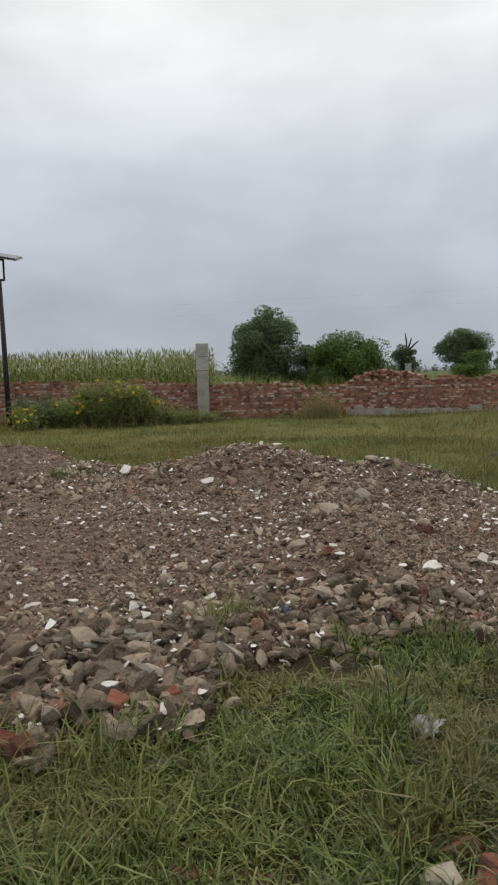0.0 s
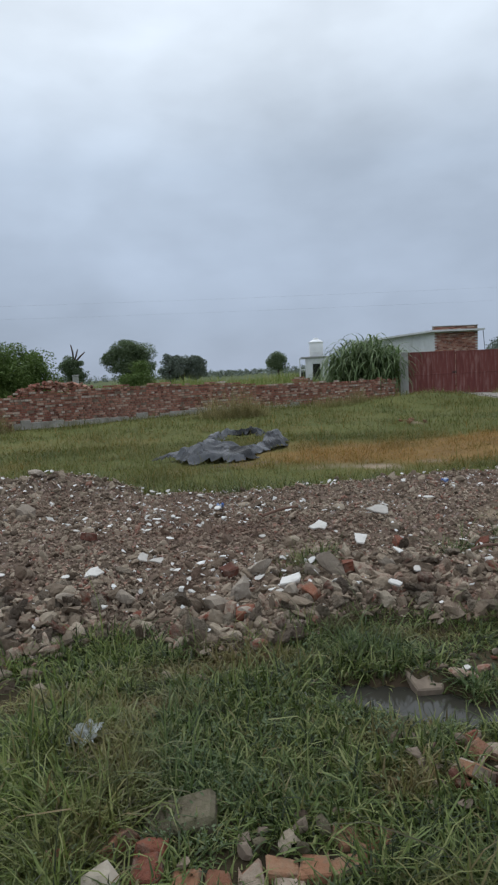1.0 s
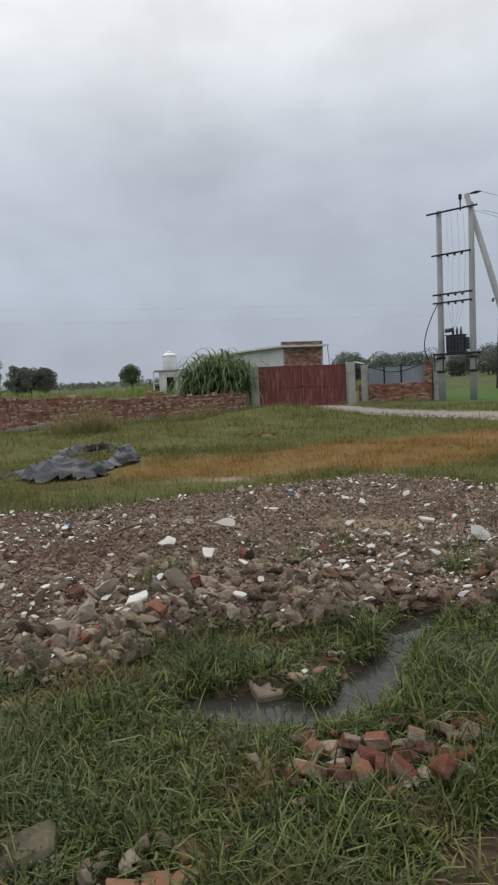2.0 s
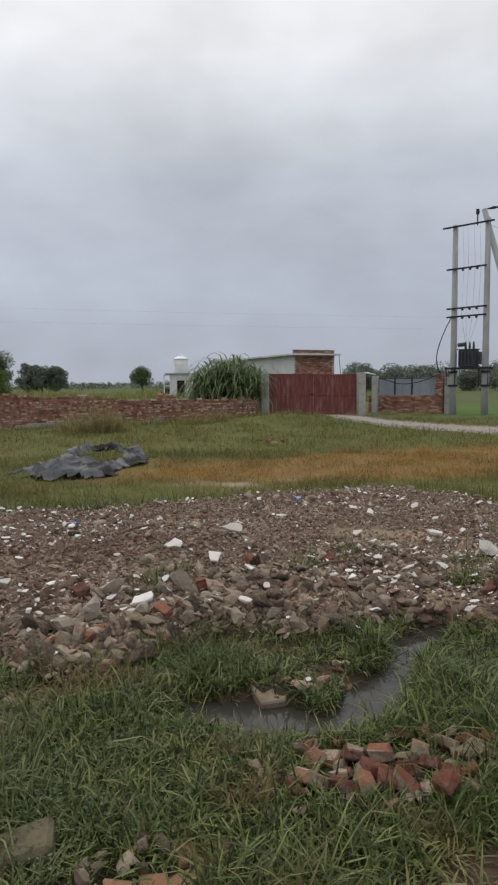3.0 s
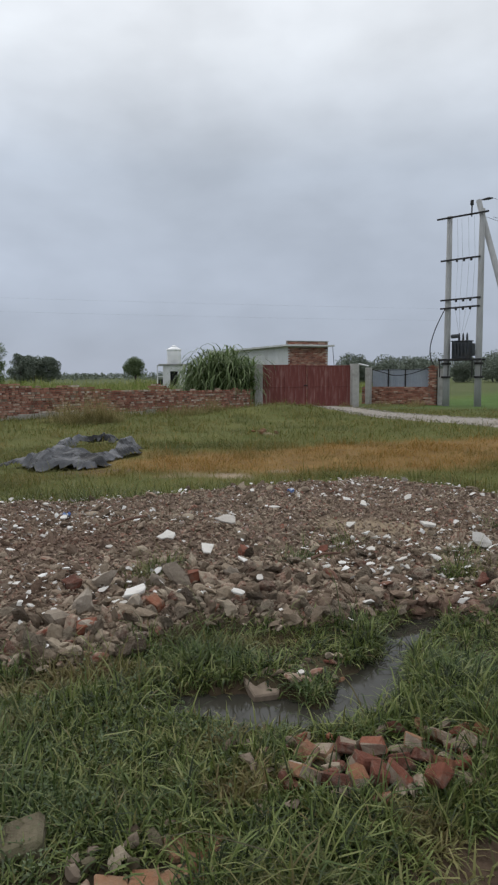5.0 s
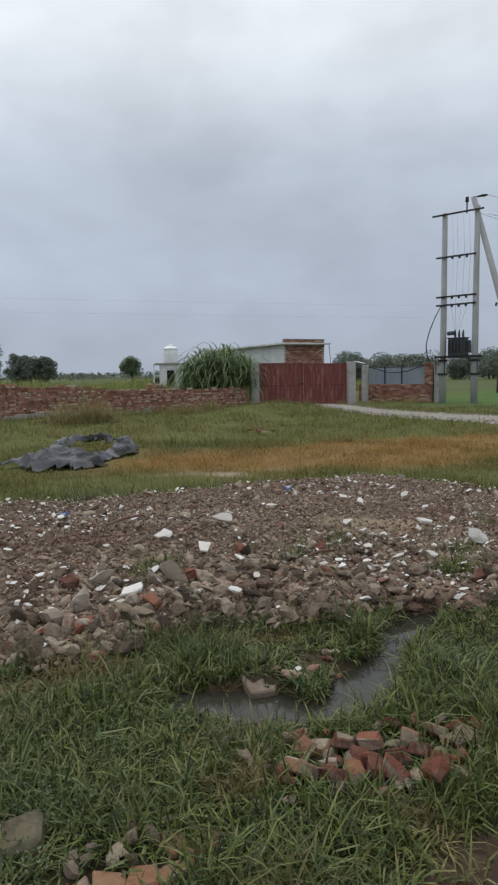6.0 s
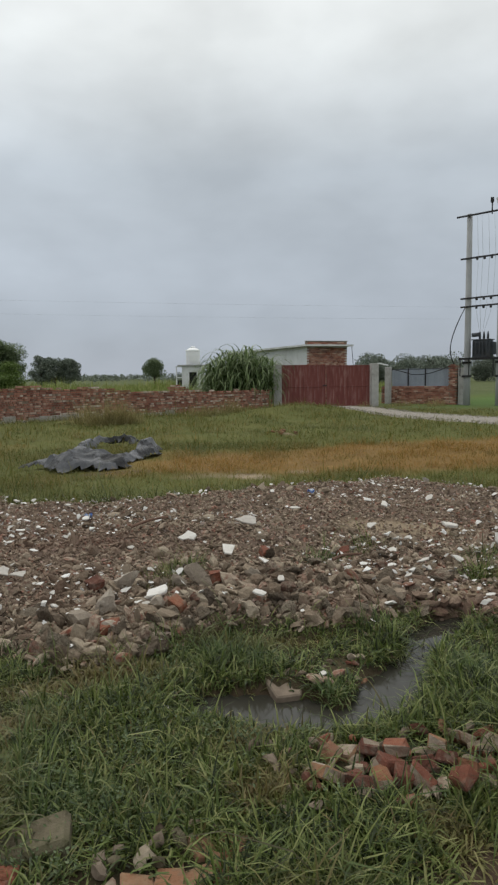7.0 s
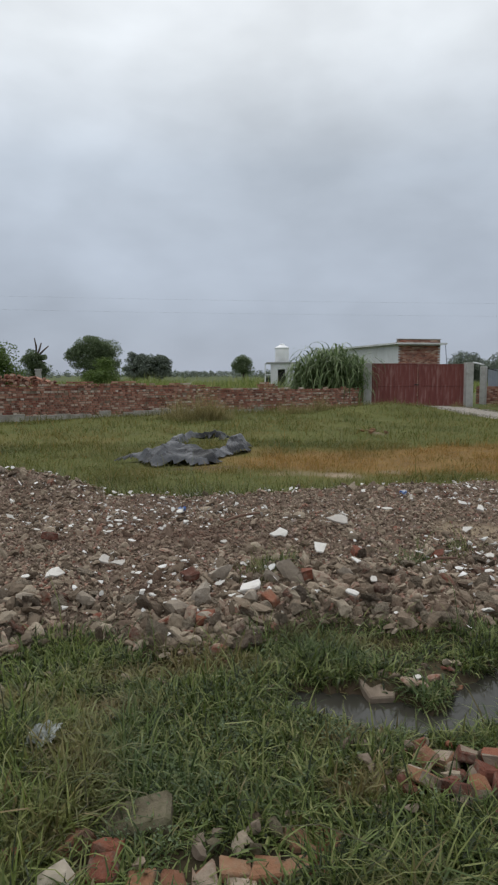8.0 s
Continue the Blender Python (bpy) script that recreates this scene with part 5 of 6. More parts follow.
    tagged(mesh_from("white_shards", v, f, M_SHARD), "scattered white plaster and tile shards in rubble", "shards", kind="stuff")


rubble()


def stone(name, x, y, size, mat, seed, label, category="stone", flat=(0.35, 0.6), lift=0.35, group="", points=13, tilt=14, rise=0.0):
    """One angular stone of its own, resting on the ground."""
    r = np.random.RandomState(seed)
    v, f = rough_rock(r, (flat[0] * 1.1, flat[1] * 1.1), facets=points - 5, lumps=0.03)
    ob = mesh_from(name, v * size * 1.1, f, mat)
    ob.matrix_world = pose(x, y, float(height(x, y)) + size * np.mean(flat) * lift + rise, r.uniform(-tilt, tilt), r.uniform(-tilt, tilt), r.uniform(0, 360))
    return tagged(ob, label, category, group)


def plate(name, x, y, size, mat, seed, label, category, group, rise):
    """A flat broken piece with an uneven many-sided outline and chipped rim."""
    r = random.Random(seed)
    n = r.randint(6, 9)
    thick, squash = size * r.uniform(0.05, 0.13), r.uniform(0.45, 0.85)
    rim = []
    for k in range(n):
        a, q = 2 * math.pi * (k + r.uniform(-0.38, 0.38)) / n, size * 0.56 * r.uniform(0.5, 1.15)
        rim.append((q * math.cos(a), q * math.sin(a) * squash))
    bm = bmesh.new()
    rows = []
    for z, grow in ((-thick / 2, 0.93), (thick * 0.15, 1.0), (thick / 2, 0.94)):
        rows.append([bm.verts.new((px * grow, py * grow, z + r.uniform(-0.12, 0.12) * thick)) for px, py in rim])
    for lo, hi in zip(rows, rows[1:]):
        for k in range(n):
            bm.faces.new((lo[k], lo[(k + 1) % n], hi[(k + 1) % n], hi[k]))
    bm.faces.new(rows[0][::-1])
    bm.faces.new(rows[2])
    bmesh.ops.triangulate(bm, faces=bm.faces[:])
    ob = part(name, bm, mat)
    ob.matrix_world = pose(x, y, float(height(x, y)) + thick + size * 0.16 + rise, r.uniform(2, 32), r.uniform(-16, 16), r.uniform(-60, 60))
    return tagged(ob, label, category, group)


WHITE_A = [(2.87, 6.03, 0.15), (3.15, 4.61, 0.14), (3.73, 4.55, 0.18), (3.14, 4.02, 0.19), (3.13, 3.57, 0.12), (3.00, 3.24, 0.09), (2.68, 3.06, 0.11), (2.22, 3.52, 0.17), (2.06, 3.39, 0.06), (1.67, 4.45, 0.13),
           (1.85, 2.97, 0.08), (4.49, 4.78, 0.10), (5.16, 5.92, 0.09), (5.18, 3.47, 0.18), (6.03, 4.35, 0.16), (5.34, 4.37, 0.13), (4.61, 3.90, 0.10), (4.19, 3.30, 0.09), (3.90, 3.06, 0.07),
           (3.83, 2.85, 0.06), (4.20, 3.00, 0.10), (4.44, 2.87, 0.11), (3.99, 2.31, 0.07), (7.42, 4.59, 0.10), (1.95, 2.32, 0.045), (1.65, 2.46, 0.045), (2.43, 2.25, 0.08), (2.65, 4.69, 0.08), (2.23, 6.02, 0.08), (4.02, 4.86, 0.09)]
WHITE_B = [(-0.34, 4.74, 0.07), (-0.25, 4.08, 0.09), (-0.51, 7.99, 0.18), (1.18, 4.31, 0.14), (1.02, 4.44, 0.06), (1.65, 6.44, 0.08), (-0.75, 4.01, 0.06), (-1.08, 3.94, 0.07), (-1.29, 3.88, 0.09), (-0.63, 2.82, 0.08),
           (-1.06, 3.14, 0.06), (-0.38, 3.17, 0.05), (0.15, 3.23, 0.045), (-1.62, 8.78, 0.20), (-0.45, 6.38, 0.12), (-0.34, 6.25, 0.09), (0.44, 5.42, 0.08), (0.64, 5.13, 0.07), (0.65, 4.89, 0.08), (1.60, 4.56, 0.14),
           (1.26, 3.92, 0.05), (0.40, 9.3, 0.15), (-0.85, 2.53, 0.035), (-0.78, 5.21, 0.06), (-0.58, 4.98, 0.06), (0.15, 4.93, 0.05), (1.40, 5.74, 0.07), (1.95, 5.49, 0.08)]
for k, (x, y, s) in enumerate(WHITE_A + WHITE_B):
    plate("white_stone", x, y, s * 1.05, M_WHITE, 300 + k, "angular white stone fragment lying on rubble", "stone", "white stone fragments", 0.032 * float(stony(np.array(x), np.array(y))))
stone("concrete_slab", 0.75, 6.45, 0.34, M_LUMP, 11, "flat tilted slab of pale grey concrete in rubble", "slab", (0.3, 0.4), 0.4)
stone("concrete_slab", 5.15, 2.92, 0.19, M_WHITE, 12, "pale upright slab of broken concrete", "slab", (0.7, 0.9), 0.5)
bm = bmesh.new()
rim = [(-0.06, 0.10), (0.12, 0.085), (0.10, -0.015), (0.0, -0.11), (-0.11, -0.06)]
lower = [bm.verts.new((x * 1.05, y * 1.05, -0.05)) for x, y in rim]
upper = [bm.verts.new((x, y, 0.012 + 0.006 * math.sin(9 * x + 4))) for x, y in rim]
bm.faces.new(lower[::-1])
bm.faces.new(upper)
for k in range(5):
    bm.faces.new((lower[k - 1], lower[k], upper[k], upper[k - 1]))
bmesh.ops.bevel(bm, geom=bm.edges[:], offset=0.007, segments=1, affect="EDGES", profile=0.5)
slab = part("concrete_slab", bm, M_MORTAR)
slab.matrix_world = pose(2.26, 2.34, -0.003, 9, -7, 0)
tagged(slab, "tilted grey slab at the edge of a puddle", "slab")
for k, (x, y, s) in enumerate(((1.16, 7.09, 0.24), (1.54, 8.38, 0.26), (1.86, 3.52, 0.19), (1.65, 3.42, 0.15), (2.63, 3.68, 0.16), (2.2, 3.88, 0.15), (2.52, 3.78, 0.13), (1.73, 3.22, 0.14), (2.9, 3.45, 0.12), (2.1, 3.3, 0.13), (0.05, 4.15, 0.13), (-0.45, 2.95, 0.15), (-0.83, 2.58, 0.15), (-0.1, 3.2, 0.12), (1.25, 3.85, 0.13), (0.45, 3.95, 0.13), (0.9, 4.0, 0.12))):
    stone("concrete_lump", x, y, s, M_LUMP, 500 + k, "angular grey lump of broken concrete", flat=(0.5, 0.8), lift=0.45, group="large concrete lumps", rise=0.015)


# ---- loose bricks and stones in the near grass
def broken_brick(x, y, length, seed, label, turn, lift=0.0, mat=None, tilt=12, group="", width=0.084, thick=0.056, lime=0):
    """A brick broken off at one end; lime is the number of sides with a mortar crust."""
    r = random.Random(seed)
    bm = bmesh.new()
    add_box(bm, (-length * 0.42, -width / 2, -thick / 2), (length * 0.42, width / 2, thick / 2), 0.006, None, 0.015)
    for v in bm.verts:
        if v.co.x > length * 0.3:
            v.co.x -= r.uniform(0, 0.3) * length * (0.5 + v.co.z / 0.07)
    ob = part("brick", bm, mat or M_OLDBRICK)
    if lime:
        ob.data.materials.append(M_LIMEFACE)
        faces = ((0, 0, 1), (0, -1, 0), (0, 1, 0), (-1, 0, 0))
        for face in r.sample(faces, lime):
            for q in ob.data.polygons:
                if q.normal.dot(Vector(face)) > 0.75:
                    q.material_index = 1
    ob.matrix_world = pose(x, y, float(height(x, y)) + 0.025 + lift, r.uniform(-tilt, tilt), r.uniform(-tilt, tilt), turn)
    return tagged(ob, label, "brick", group)


def near_bricks():
    r = random.Random(3)
    pile = [(1.94, 1.71, 0), (2.02, 1.69, 1), (2.07, 1.62, 2), (2.09, 1.52, 1), (1.99, 1.49, 2), (2.10, 1.39, 1), (2.29, 1.41, 0), (2.48, 1.47, 3), (2.39, 1.32, 0), (1.98, 1.38, 2), (1.83, 1.60, 3), (2.22, 1.46, 2), (2.53, 1.37, 1), (2.63, 1.35, 0), (2.22, 1.31, 0), (2.17, 1.56, 3), (2.34, 1.49, 1), (2.45, 1.39, 0), (2.05, 1.44, 0), (2.30, 1.33, 1), (1.90, 1.53, 1), (2.57, 1.43, 0)]
    for k, (x, y, lime) in enumerate(pile):
        broken_brick(x, y, r.uniform(0.08, 0.155), 40 + k, "broken red brick with pale mortar crust in a heap" if lime else "broken red brick in a small heap on grass", r.uniform(-80, 80), r.uniform(-0.022, 0.026), (None, M_TANBRICK, None)[k % 3], 34, "heap of broken bricks", r.uniform(0.055, 0.085), 0.05, min(lime, 3))
    for k in range(70):
        u, v = r.uniform(-1, 1), r.uniform(-1, 1)
        x, y = 2.12 + 0.50 * u + 0.1 * v, 1.55 - 0.20 * u + 0.19 * v
        stone("rubble_stone", x, y, r.uniform(0.04, 0.10), (M_STONE_OBJ, M_MORTAR, M_STONE_OBJ, M_OLDBRICK)[k % 4], 900 + k, "angular stone among broken bricks on grass", flat=(0.4, 0.7), lift=0.6, group="stones of the brick heap")
    for k, (x, y, a) in enumerate(((0.76, 1.70, 60), (0.84, 1.655, 66), (0.94, 1.62, 70), (1.04, 1.60, -24), (1.12, 1.56, 62), (1.20, 1.53, -12), (1.28, 1.62, 75), (1.36, 1.57, 40), (1.01, 1.52, 66), (1.27, 1.49, 20))):
        broken_brick(x, y, 0.13 + 0.02 * (k % 3), 60 + k, "weathered tan-orange brick set in grass", a, -0.035, M_TANBRICK, 9, "row of bricks in grass", 0.085, 0.06, k % 3 == 2)
    for k, (x, y, q) in enumerate(((1.02, 1.72, 0.08), (1.09, 1.69, 0.075), (1.16, 1.72, 0.085), (1.23, 1.68, 0.07), (1.31, 1.72, 0.065), (0.96, 1.70, 0.06), (1.36, 1.66, 0.06), (0.77, 1.76, 0.05), (1.06, 1.77, 0.06), (1.13, 1.64, 0.055), (1.20, 1.75, 0.06), (0.99, 1.76, 0.055), (1.28, 1.66, 0.05))):
        stone("rubble_stone", x, y, q, (M_MOSSY, M_STONE_OBJ, M_MORTAR)[k % 3], 740 + k, "grey stone beside bricks in grass", flat=(0.5, 0.7), lift=0.45, group="stones beside the brick row")
    stone("pale_stone", 0.55, 1.80, 0.125, M_PALE, 96, "pale cream stone lying in grass", flat=(0.75, 0.85), lift=0.3, tilt=8)
    bm = add_box(bmesh.new(), (-0.15, -0.085, -0.04), (0.14, 0.08, 0.035), 0.016, None, 0.022)
    slab = part("mossy_slab", bm, M_MOSSY)
    slab.matrix_world = pose(0.83, 1.98, float(height(0.83, 1.98)) + 0.010, 7, -8, -32)
    tagged(slab, "flat dark mossy concrete block sunk in grass", "slab")
    for k, (x, y) in enumerate(((0.63, 1.97), (0.68, 1.80), (0.46, 1.98), (0.71, 1.88))):
        broken_brick(x, y, (0.2, 0.13, 0.1, 0.1)[k], 80 + k, "broken dark red brick beside a pale stone", 20 + 40 * k, -0.022, None, 16, "", 0.09, 0.06)
    for k, (x, y, a) in enumerate(((-0.82, 2.01, 4), (-0.63, 1.985, 3), (-0.44, 1.95, 6), (-0.74, 1.90, 5), (-0.18, 1.87, 10), (-0.02, 1.85, 8))):
        broken_brick(x, y, 0.2, 100 + k, "dark red brick half sunk in grass", a, -0.046, None, 5, "sunken bricks")
    for k, (x, y, q) in enumerate(((-0.94, 2.47, 0.18), (-0.87, 2.40, 0.13), (-0.36, 2.80, 0.12), (-0.58, 2.72, 0.1), (0.6, 5.0, 0.14), (2.01, 3.96, 0.15), (1.75, 3.2, 0.13), (2.2, 3.25, 0.12), (3.4, 3.9, 0.12), (3.9, 3.55, 0.12), (4.35, 2.42, 0.16), (2.72, 3.6, 0.12), (1.45, 5.5, 0.16))):
        broken_brick(x, y, q, 120 + k, "broken red brick lying on rubble", 55 * k, 0.012, None, 25, "red bricks in rubble")
    for k in range(16):
        x, y = 2.55 + r.uniform(-0.22, 0.2), 2.28 + r.uniform(-0.12, 0.1)
        stone("rubble_stone", x, y, r.uniform(0.04, 0.09), M_STONE_OBJ if k % 4 else M_OLDBRICK, 770 + k, "small stone at the puddle edge", lift=0.4, group="stones by the puddle")
    for k in range(12):
        x, y = 11.3 + r.uniform(-0.4, 0.4), 12.9 + r.uniform(-0.3, 0.3)
        stone("brick_fragment", x, y, r.uniform(0.08, 0.17), M_TANBRICK, 800 + k, "brick fragment scattered on the meadow", "brick", (0.4, 0.6), 0.5, "brick fragments on the meadow")
    # ridged tile fragments
    for k, (x, y, a) in enumerate(((-0.80, 3.20, 10), (-0.73, 3.38, 60), (-0.64, 3.39, 20), (-0.98, 3.27, 110), (-0.58, 3.34, 150), (-0.84, 3.33, 40))):
        bm = box((-0.05, -0.035, -0.008), (0.05, 0.035, 0.004))
        for j in range(5):
            add_box(bm, (-0.05, -0.033 + j * 0.0145, 0.004), (0.05, -0.026 + j * 0.0145, 0.012), 0.001)
        ob = part("ridged_tile", bm, M_PLINTH)
        ob.matrix_world = pose(x, y, float(height(x, y)) + 0.04, 10 * math.sin(k), 12, a) @ Matrix.Diagonal((0.65, 0.65, 0.65, 1))
        tagged(ob, "ridged pale cement tile fragment on rubble", "tile", "ridged tile fragments")
    for x0, y0, x1, y1, q in ((2.95, 5.24, 3.29, 5.16, 0.014), (3.59, 3.35, 3.79, 3.25, 0.012)):
        z0, z1 = float(height(x0, y0)) + 0.06, float(height(x1, y1)) + 0.09
        ob = part("stick", tube([(x0, y0, z0), ((x0 + x1) / 2, (y0 + y1) / 2 + 0.02, (z0 + z1) / 2 + 0.012), (x1, y1, z1)], [q, q * 0.9, q * 0.7], 6), M_STICK)
        tagged(ob, "weathered brown wooden stick lying on rubble", "stick", "sticks on the rubble")
    for x, y, q, mat, label, hue in ((2.93, 6.09, 0.05, M_BLUEBAG, "crumpled blue and white plastic scrap on rubble", 3), (5.41, 5.52, 0.05, M_BLUEBAG, "crumpled blue and white plastic scrap on rubble", 4), (0.68, 2.54, 0.075, M_PLASTIC, "torn white plastic bag caught in grass", 1), (0.18, 3.62, 0.035, M_BLUE, "scrap of blue plastic on the ground", 2)):
        n = 16
        g = np.linspace(-1, 1, n)
        X, Y = np.meshgrid(g, g)
        Z = 0.55 * (1 - np.abs(2 * smooth_noise(X + hue, Y, 0.5, 140 + hue) - 1)) + 0.3 * smooth_noise(X, Y + hue, 0.2, 150 + hue)
        px, py = x + q * X.ravel(), y + q * Y.ravel()
        v = np.stack([px, py, height(px, py) + 0.03 + 0.09 * Z.ravel()], 1)
        i = (np.arange(n - 1)[:, None] * n + np.arange(n - 1)[None]).ravel()
        f = np.stack([i, i + 1, i + n + 1, i + n], 1)
        keep = (X ** 2 + Y ** 2 < 0.5 + 0.8 * smooth_noise(X, Y, 0.3, 160 + hue)).ravel()[f].all(1)
        ob = mesh_from("plastic_scrap", v, f[keep], mat)
        ob.modifiers.new("thickness", "SOLIDIFY").thickness = 0.002
        tagged(ob, label, "plastic scrap")


near_bricks()


# ---- grass
def grass_share(x, y):
    """How densely grass stands, 0 to 1."""
    az, d = polar(x, y)
    s = 1 - step(0.25, 0.75, stony(x, y))
    for cx, cy, rx, ry in ((-0.05, 3.62, 0.28, 0.14), (3.92, 3.60, 0.42, 0.2), (2.78, 4.08, 0.36, 0.17), (4.6, 2.62, 0.4, 0.16), (6.2, 3.1, 0.6, 0.3), (-2.3, 8.95, 0.7, 0.22), (2.45, 3.85, 0.2, 0.15), (-1.4, 9.6, 0.5, 0.4), (4.9, 2.9, 0.35, 0.15)):
        s = np.maximum(s, 0.75 * step(0.35, 0.9, blob(x, y, cx, cy, rx, ry) + 0.3 * (smooth_noise(x, y, 0.2, 44) - 0.5)))
    s = s * (1 - step(0.06, 0.3, tarp_cover(x, y)))
    s = s * (1 - 0.82 * step(0.1, 0.8, puddle(x, y)) * (1 - 0.5 * blob(x, y, 2.25, 1.95, 0.3, 0.2))) * (1 - 0.97 * mud(x, y) * (puddle(x, y) < 0.05)) * (1 - 0.85 * bare(x, y))
    for cx, cy, rx, ry, tn in ((2.2, 1.5, 0.60, 0.24, -0.4), (1.08, 1.6, 0.36, 0.15, -0.35), (0.62, 1.88, 0.14, 0.14, 0), (0.83, 1.96, 0.16, 0.09, -0.5), (2.55, 2.28, 0.22, 0.12, 0), (2.22, 2.3, 0.2, 0.16, 0), (0.3, 3.2, 0.42, 0.18, 0)):
        s = s * (1 - 0.93 * step(0.3, 0.65, blob(x, y, cx, cy, rx, ry, tn)))
    return np.clip(s, 0, 1)


def sward(name, label, n, az0, az1, d0, d1, per, spread, length, width, joints, seed, power=1.0, mat=M_GRASS, lean=0.22, bend=1.35, inside=False):
    """Tufts of blades between two distances."""
    r = np.random.RandomState(seed)
    az = r.uniform(az0, az1, n)
    d = np.sqrt(d0 ** 2 + (d1 ** 2 - d0 ** 2) * r.rand(n) ** power)
    x, y = d * np.sin(np.radians(az)), d * np.cos(np.radians(az))
    wx, wy = on_wall(x)
    lush = smooth_noise(x, y, 0.9, 45) * 0.6 + smooth_noise(x, y, 0.3, 46) * 0.4
    ok = (r.rand(n) < grass_share(x, y) * (0.22 + 0.25 * step(3.0, 2.4, d) + 1.8 * lush ** 1.8)) & (y < wy - 0.02) & (x < 27)
    line = np.interp(y, [-4, 2.5, 7, 10.5, 13, 15.4, 17.8, 20.2, 22.6, 25], [25, 22, 20.2, 19.5, 19.6, 20.2, 21.2, 22.2, 23.1, 23.9])
    ok &= np.abs(x - line) > 1.25
    if inside:
        ok &= stony(x, y) > 0.2
    x, y, d, lush = x[ok], y[ok], d[ok], lush[ok]
    k = np.repeat(np.arange(len(x)), per)
    m = len(k)
    ox, oy = r.normal(0, 1, m) * spread, r.normal(0, 1, m) * spread
    bx, by = x[k] + ox, y[k] + oy
    base = np.stack([bx, by, height(bx, by) - 0.01], 1)
    yaw = np.arctan2(oy, ox) + r.normal(0, 0.8, m)
    L = length * (0.35 + 1.15 * lush[k]) * np.exp(r.normal(0, 0.33, m))
    L *= np.exp(r.normal(0, 0.3, len(x)))[k]
    W = width * (1 + 0.04 * d[k]) * r.uniform(0.7, 1.35, m)
    dry = np.clip(dryness(bx, by) * r.uniform(0.5, 1.2, m) + (r.rand(m) < 0.06) * r.uniform(0.3, 0.9, m), 0, 1)
    L *= (1 - 0.25 * dry) * (1 + (0.9 - 0.9 * step(2.6, 4.0, bx) * step(13, 10, bx)) * step(2.5, 0.4, on_wall(bx)[1] - by)) * (1 + 0.5 * step(0.72, 0.9, smooth_noise(bx, by, 0.45, 47))) * (1 - 0.4 * step(0.3, 0.9, blob(bx, by, 2.2, 2.35, 0.9, 0.65) + blob(bx, by, 5.4, 11.0, 1.6, 1.4))) * (1 + 0.55 * step(1.4, 0.3, bx) * step(6, 4, by) + 0.35 * blob(bx, by, 1.75, 1.25, 0.7, 0.35))
    v, f, c = ribbons(base, L, W, yaw, np.abs(r.normal(lean, 0.34, m)), r.uniform(0.1, bend, m), r, joints)
    ob = mesh_from(name, v, f, mat, values={"dry": np.repeat(dry, c)})
    return tagged(ob, label, "grass", kind="stuff")


sward("near_grass", "thick dark green grass with dry blades in the foreground", 27400, 10, 74, 0.5, 5.2, 13, 0.03, 0.062, 0.0086, 3, 61, lean=0.42, bend=1.7)
sward("lush_grass", "bright lush green grass before the rubble", 17300, -32, 19, 0.5, 5.2, 13, 0.03, 0.062, 0.0086, 3, 69, mat=M_LUSH, lean=0.42, bend=1.7)
sward("side_grass", "rough grass around the standpoint", 26000, 74, 328, 0.5, 8.0, 8, 0.04, 0.08, 0.011, 2, 67, lean=0.45)
sward("meadow_grass", "patchy green and straw-coloured grass of the lot", 16000, -30, 72, 7.8, 15.5, 9, 0.09, 0.125, 0.0075, 2, 62, mat=M_MEADOW, lean=0.5)
sward("far_meadow_grass", "rough green grass before the brick wall", 15000, -30, 72, 15.0, 31, 8, 0.13, 0.17, 0.009, 2, 63, mat=M_MEADOW, lean=0.45)
sward("rubble_tufts", "sparse tufts of grass growing between stones", 22000, -28, 70, 3.2, 10.0, 9, 0.03, 0.13, 0.006, 2, 64, inside=True)


def creepers():
    """Small broad-leaved plants between the near grass."""
    r = np.random.RandomState(66)
    n = 420
    az, d = r.uniform(-26, 66, n), r.uniform(1.5, 5.0, n)
    x, y = d * np.sin(np.radians(az)), d * np.cos(np.radians(az))
    ok = (grass_share(x, y) > 0.4) & (smooth_noise(x, y, 0.6, 48) > 0.5)
    x, y = x[ok], y[ok]
    c = np.stack([x, y, height(x, y) + 0.05], 1)
    v, f = leaf_cloud(c, r.uniform(0.03, 0.08, len(x)), len(x) * 40, 0.015, r, 0.6)
    tagged(mesh_from("creeping_weeds", v, f, M_LEAF), "small broad-leaved weeds creeping through the grass", "weeds", kind="stuff")


creepers()


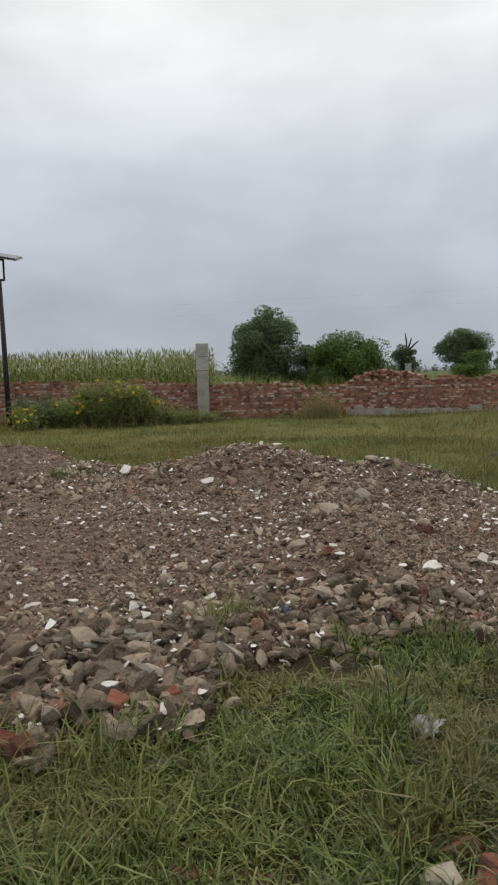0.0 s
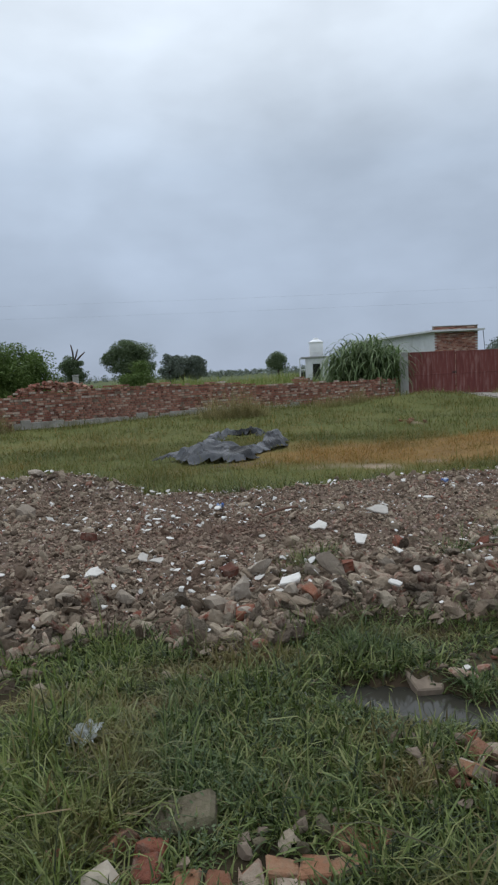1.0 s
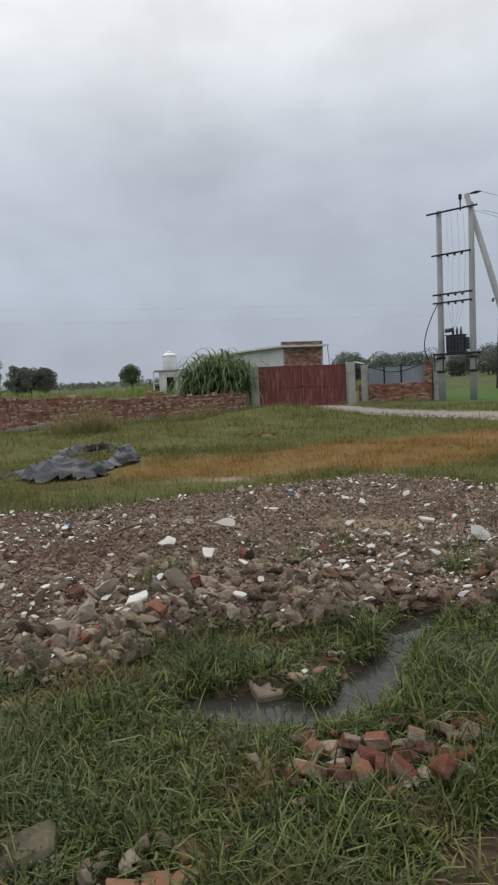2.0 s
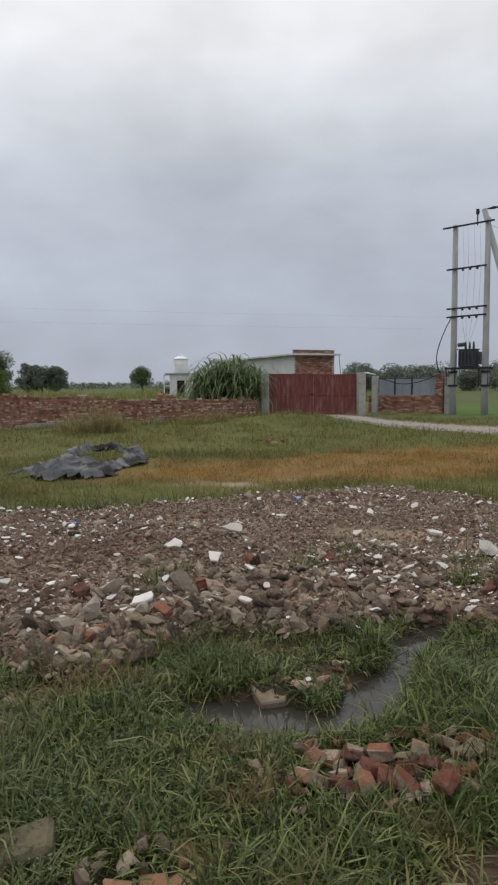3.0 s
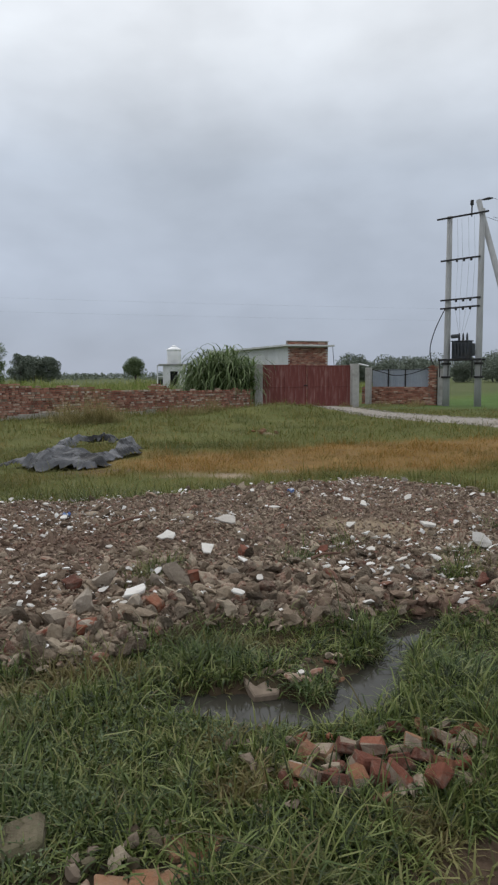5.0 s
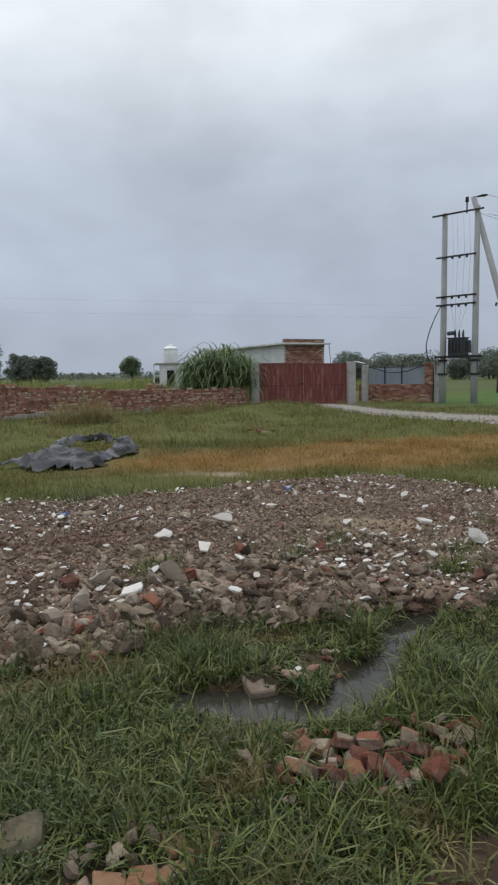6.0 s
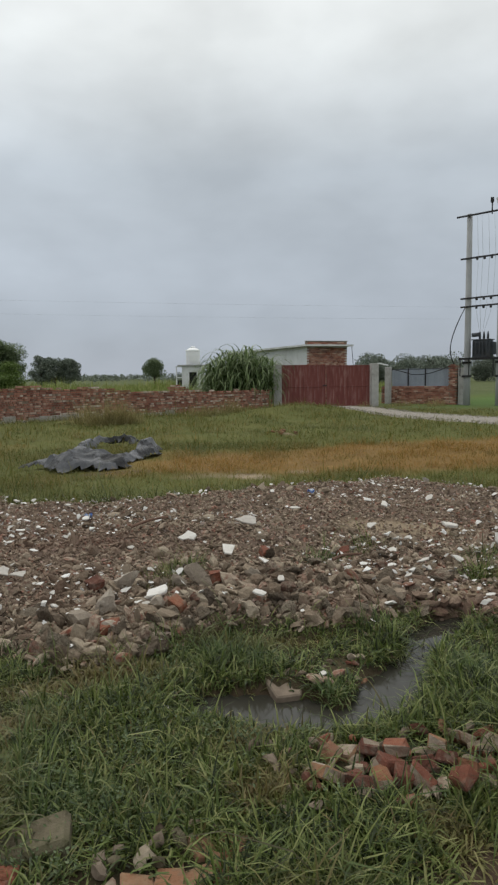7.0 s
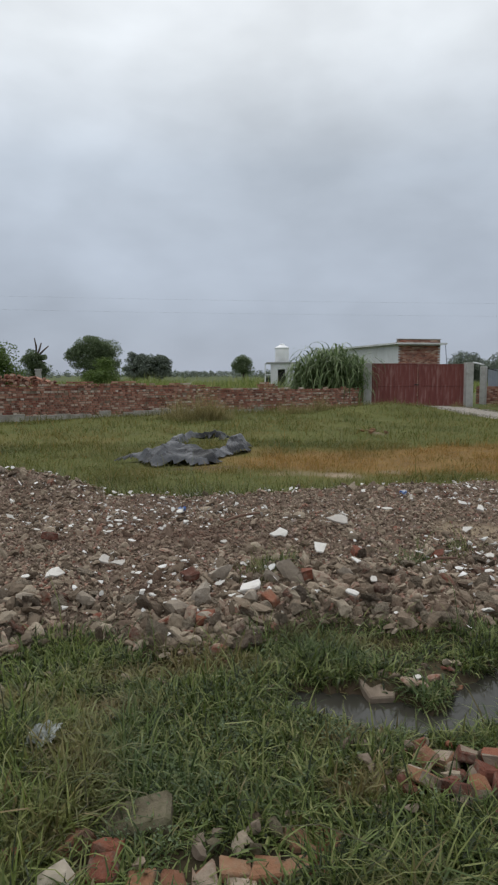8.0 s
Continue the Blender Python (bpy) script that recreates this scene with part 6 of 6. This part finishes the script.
# ---- weeds along the wall
def weed(name, x, y, top, width, leaves, size, mat, seed, label, stalks=16, flowers=0):
    r = np.random.RandomState(seed)
    t = tagged(empty(name, pose(x, y, float(height(x, y)))), label, "weed")
    bm = bmesh.new()
    tips = []
    for _ in range(stalks):
        a, q = r.uniform(0, 6.3), r.uniform(0.1, 1.0)
        tip = Vector((math.cos(a) * width / 2 * q, math.sin(a) * width * 0.35 * q, top * r.uniform(0.6, 1.0) * (1 - 0.35 * q * q)))
        tips.append(tip)
        add_tube(bm, [(tip.x * 0.3, tip.y * 0.3, -0.1), (tip.x * 0.7, tip.y * 0.7, tip.z * 0.55), tip], [0.012, 0.009, 0.004], 4)
    part("stem", bm, M_BARK, t)
    c = np.array([(p.x * s, p.y * s, p.z * s) for p in tips for s in (0.45, 0.7, 0.95)])
    v, f = leaf_cloud(c, np.full(len(c), width * 0.085), leaves, size, r, 0.9)
    v[:, 2] = np.abs(v[:, 2])
    mesh_from("foliage", v, f, mat, t)
    if flowers:
        pick = np.array([tuple(p) for p in tips])[r.randint(0, len(tips), flowers)] + r.normal(0, 0.12, (flowers, 3)) * np.array([1, 1, 0.7])
        pick[:, 1] -= 0.12
        v, f = leaf_cloud(pick, np.full(flowers, 0.025), flowers * 10, 0.11, r)
        mesh_from("blossoms", v, f, M_FLOWER, t, "yellow blossoms")
    return t


M_WEED = material("weed_leaves", [(0.1, (0.145, 0.185, 0.055)), (0.5, (0.23, 0.275, 0.095)), (0.9, (0.32, 0.345, 0.15))], scale=0.8, rough=0.7, bump=0, island=0.6, translucent=0.5)
M_DRYWEED = material("dry_weed_blades", [(0.15, (0.17, 0.15, 0.06)), (0.5, (0.28, 0.24, 0.10)), (0.85, (0.40, 0.33, 0.17))], scale=1.5, rough=0.8, bump=0, island=0.6, translucent=0.25)
for k, (az, d, h, w, n, fl) in enumerate(((-13.2, 20.6, 1.25, 1.9, 4200, 8), (-11.0, 20.4, 1.45, 2.2, 5200, 14), (-9.2, 20.6, 1.2, 1.4, 3200, 16), (-15.6, 20.9, 0.85, 1.8, 2800, 6), (-18.3, 20.6, 0.6, 1.6, 2600, 16))):
    weed("weed_bush", *at(az, d), h, w, n, 0.085, M_WEED, 210 + k, "tangled green weed bush with yellow blossoms by the wall", 22, fl)
for k, (az, d, h, w, n) in enumerate(((-7.2, 20.7, 0.6, 1.7, 1500), (-5.4, 20.9, 0.42, 1.5, 1000), (-3.4, 21.0, 0.34, 1.3, 700), (-17.5, 21.3, 1.15, 1.6, 2600))):
    weed("weed_bush", *at(az, d), h, w, n, 0.08, M_WEED if k < 3 else M_LEAF, 230 + k, "low green weeds growing against the wall", 16)
for k, (az, d, h, w, n) in enumerate(((5.9, 21.6, 0.95, 1.3, 1500), (6.9, 21.7, 0.7, 1.0, 1000), (24.6, 22.9, 0.75, 1.4, 1300), (26.6, 22.3, 1.0, 2.0, 2200), (27.9, 22.6, 0.65, 1.4, 1200), (34.5, 25.5, 0.6, 1.5, 1000), (36.8, 26.5, 0.55, 1.6, 1000), (47.9, 32.0, 0.4, 1.0, 500), (51.0, 34.0, 0.4, 2.2, 900), (53.5, 34.0, 0.5, 2.0, 900))):
    r = np.random.RandomState(250 + k)
    cx, cy = at(az, d)
    q = n // 3
    bx, by = cx + np.clip(r.normal(0, 0.5, q), -1.2, 1.2) * w * 0.5, cy + np.clip(r.normal(0, 0.5, q), -1.2, 1.2) * 0.3
    fall = np.exp(-((bx - cx) / (w * 0.45)) ** 2)
    v, f, c = ribbons(np.stack([bx - cx, by - cy, height(bx, by) - height(cx, cy) - 0.02], 1), h * (0.35 + 0.75 * fall) * r.uniform(0.25, 1.25, q) * (0.5 + smooth_noise(bx, by, 0.3, 99)), np.full(q, 0.013), r.uniform(0, 6.3, q), np.abs(r.normal(0.12, 0.2, q)), r.uniform(0.1, 0.9, q), r, 3)
    ob = mesh_from("dry_weed", v, f, M_DRYWEED)
    ob.matrix_world = pose(cx, cy, float(height(cx, cy)))
    tagged(ob, "tall half-dry grass tuft against the brick wall", "weed", "dry tufts along the wall", kind="stuff")


# ---- single bricks of the wall nearest the standpoint
def wall_pieces():
    shared = {}
    for head, (v, f) in ((0, STRETCHER), (1, HEADER)):
        me = bpy.data.meshes.new("brick")
        me.from_pydata([tuple(p) for p in v], [], [tuple(int(i) for i in t) for t in f])
        me.materials.append(M_BRICK)
        shared[head] = me
    for head, p, yaw in NEAR_BRICKS:
        ob = new("brick", shared[head])
        ob.parent = WALL
        ob.matrix_basis = pose(*p, 0, 0, yaw)
    # loose bricks heaped on the wall's top
    r = random.Random(77)
    for _ in range(95):
        x = r.uniform(3.6, 6.0)
        crest = 0.30 * max(0.0, 1 - abs(x - 4.85) / 1.2) ** 0.7
        z = float(wall_top(np.array(x))) - 0.02 + crest * r.random()
        ob = new("brick", shared[r.randint(0, 1)])
        ob.parent = WALL
        ob.matrix_basis = pose((x - WALL_X0) / math.cos(WALL_A), r.uniform(0.04, 0.19), z, r.uniform(-25, 25), r.uniform(-30, 30), r.uniform(-40, 40))


wall_pieces()
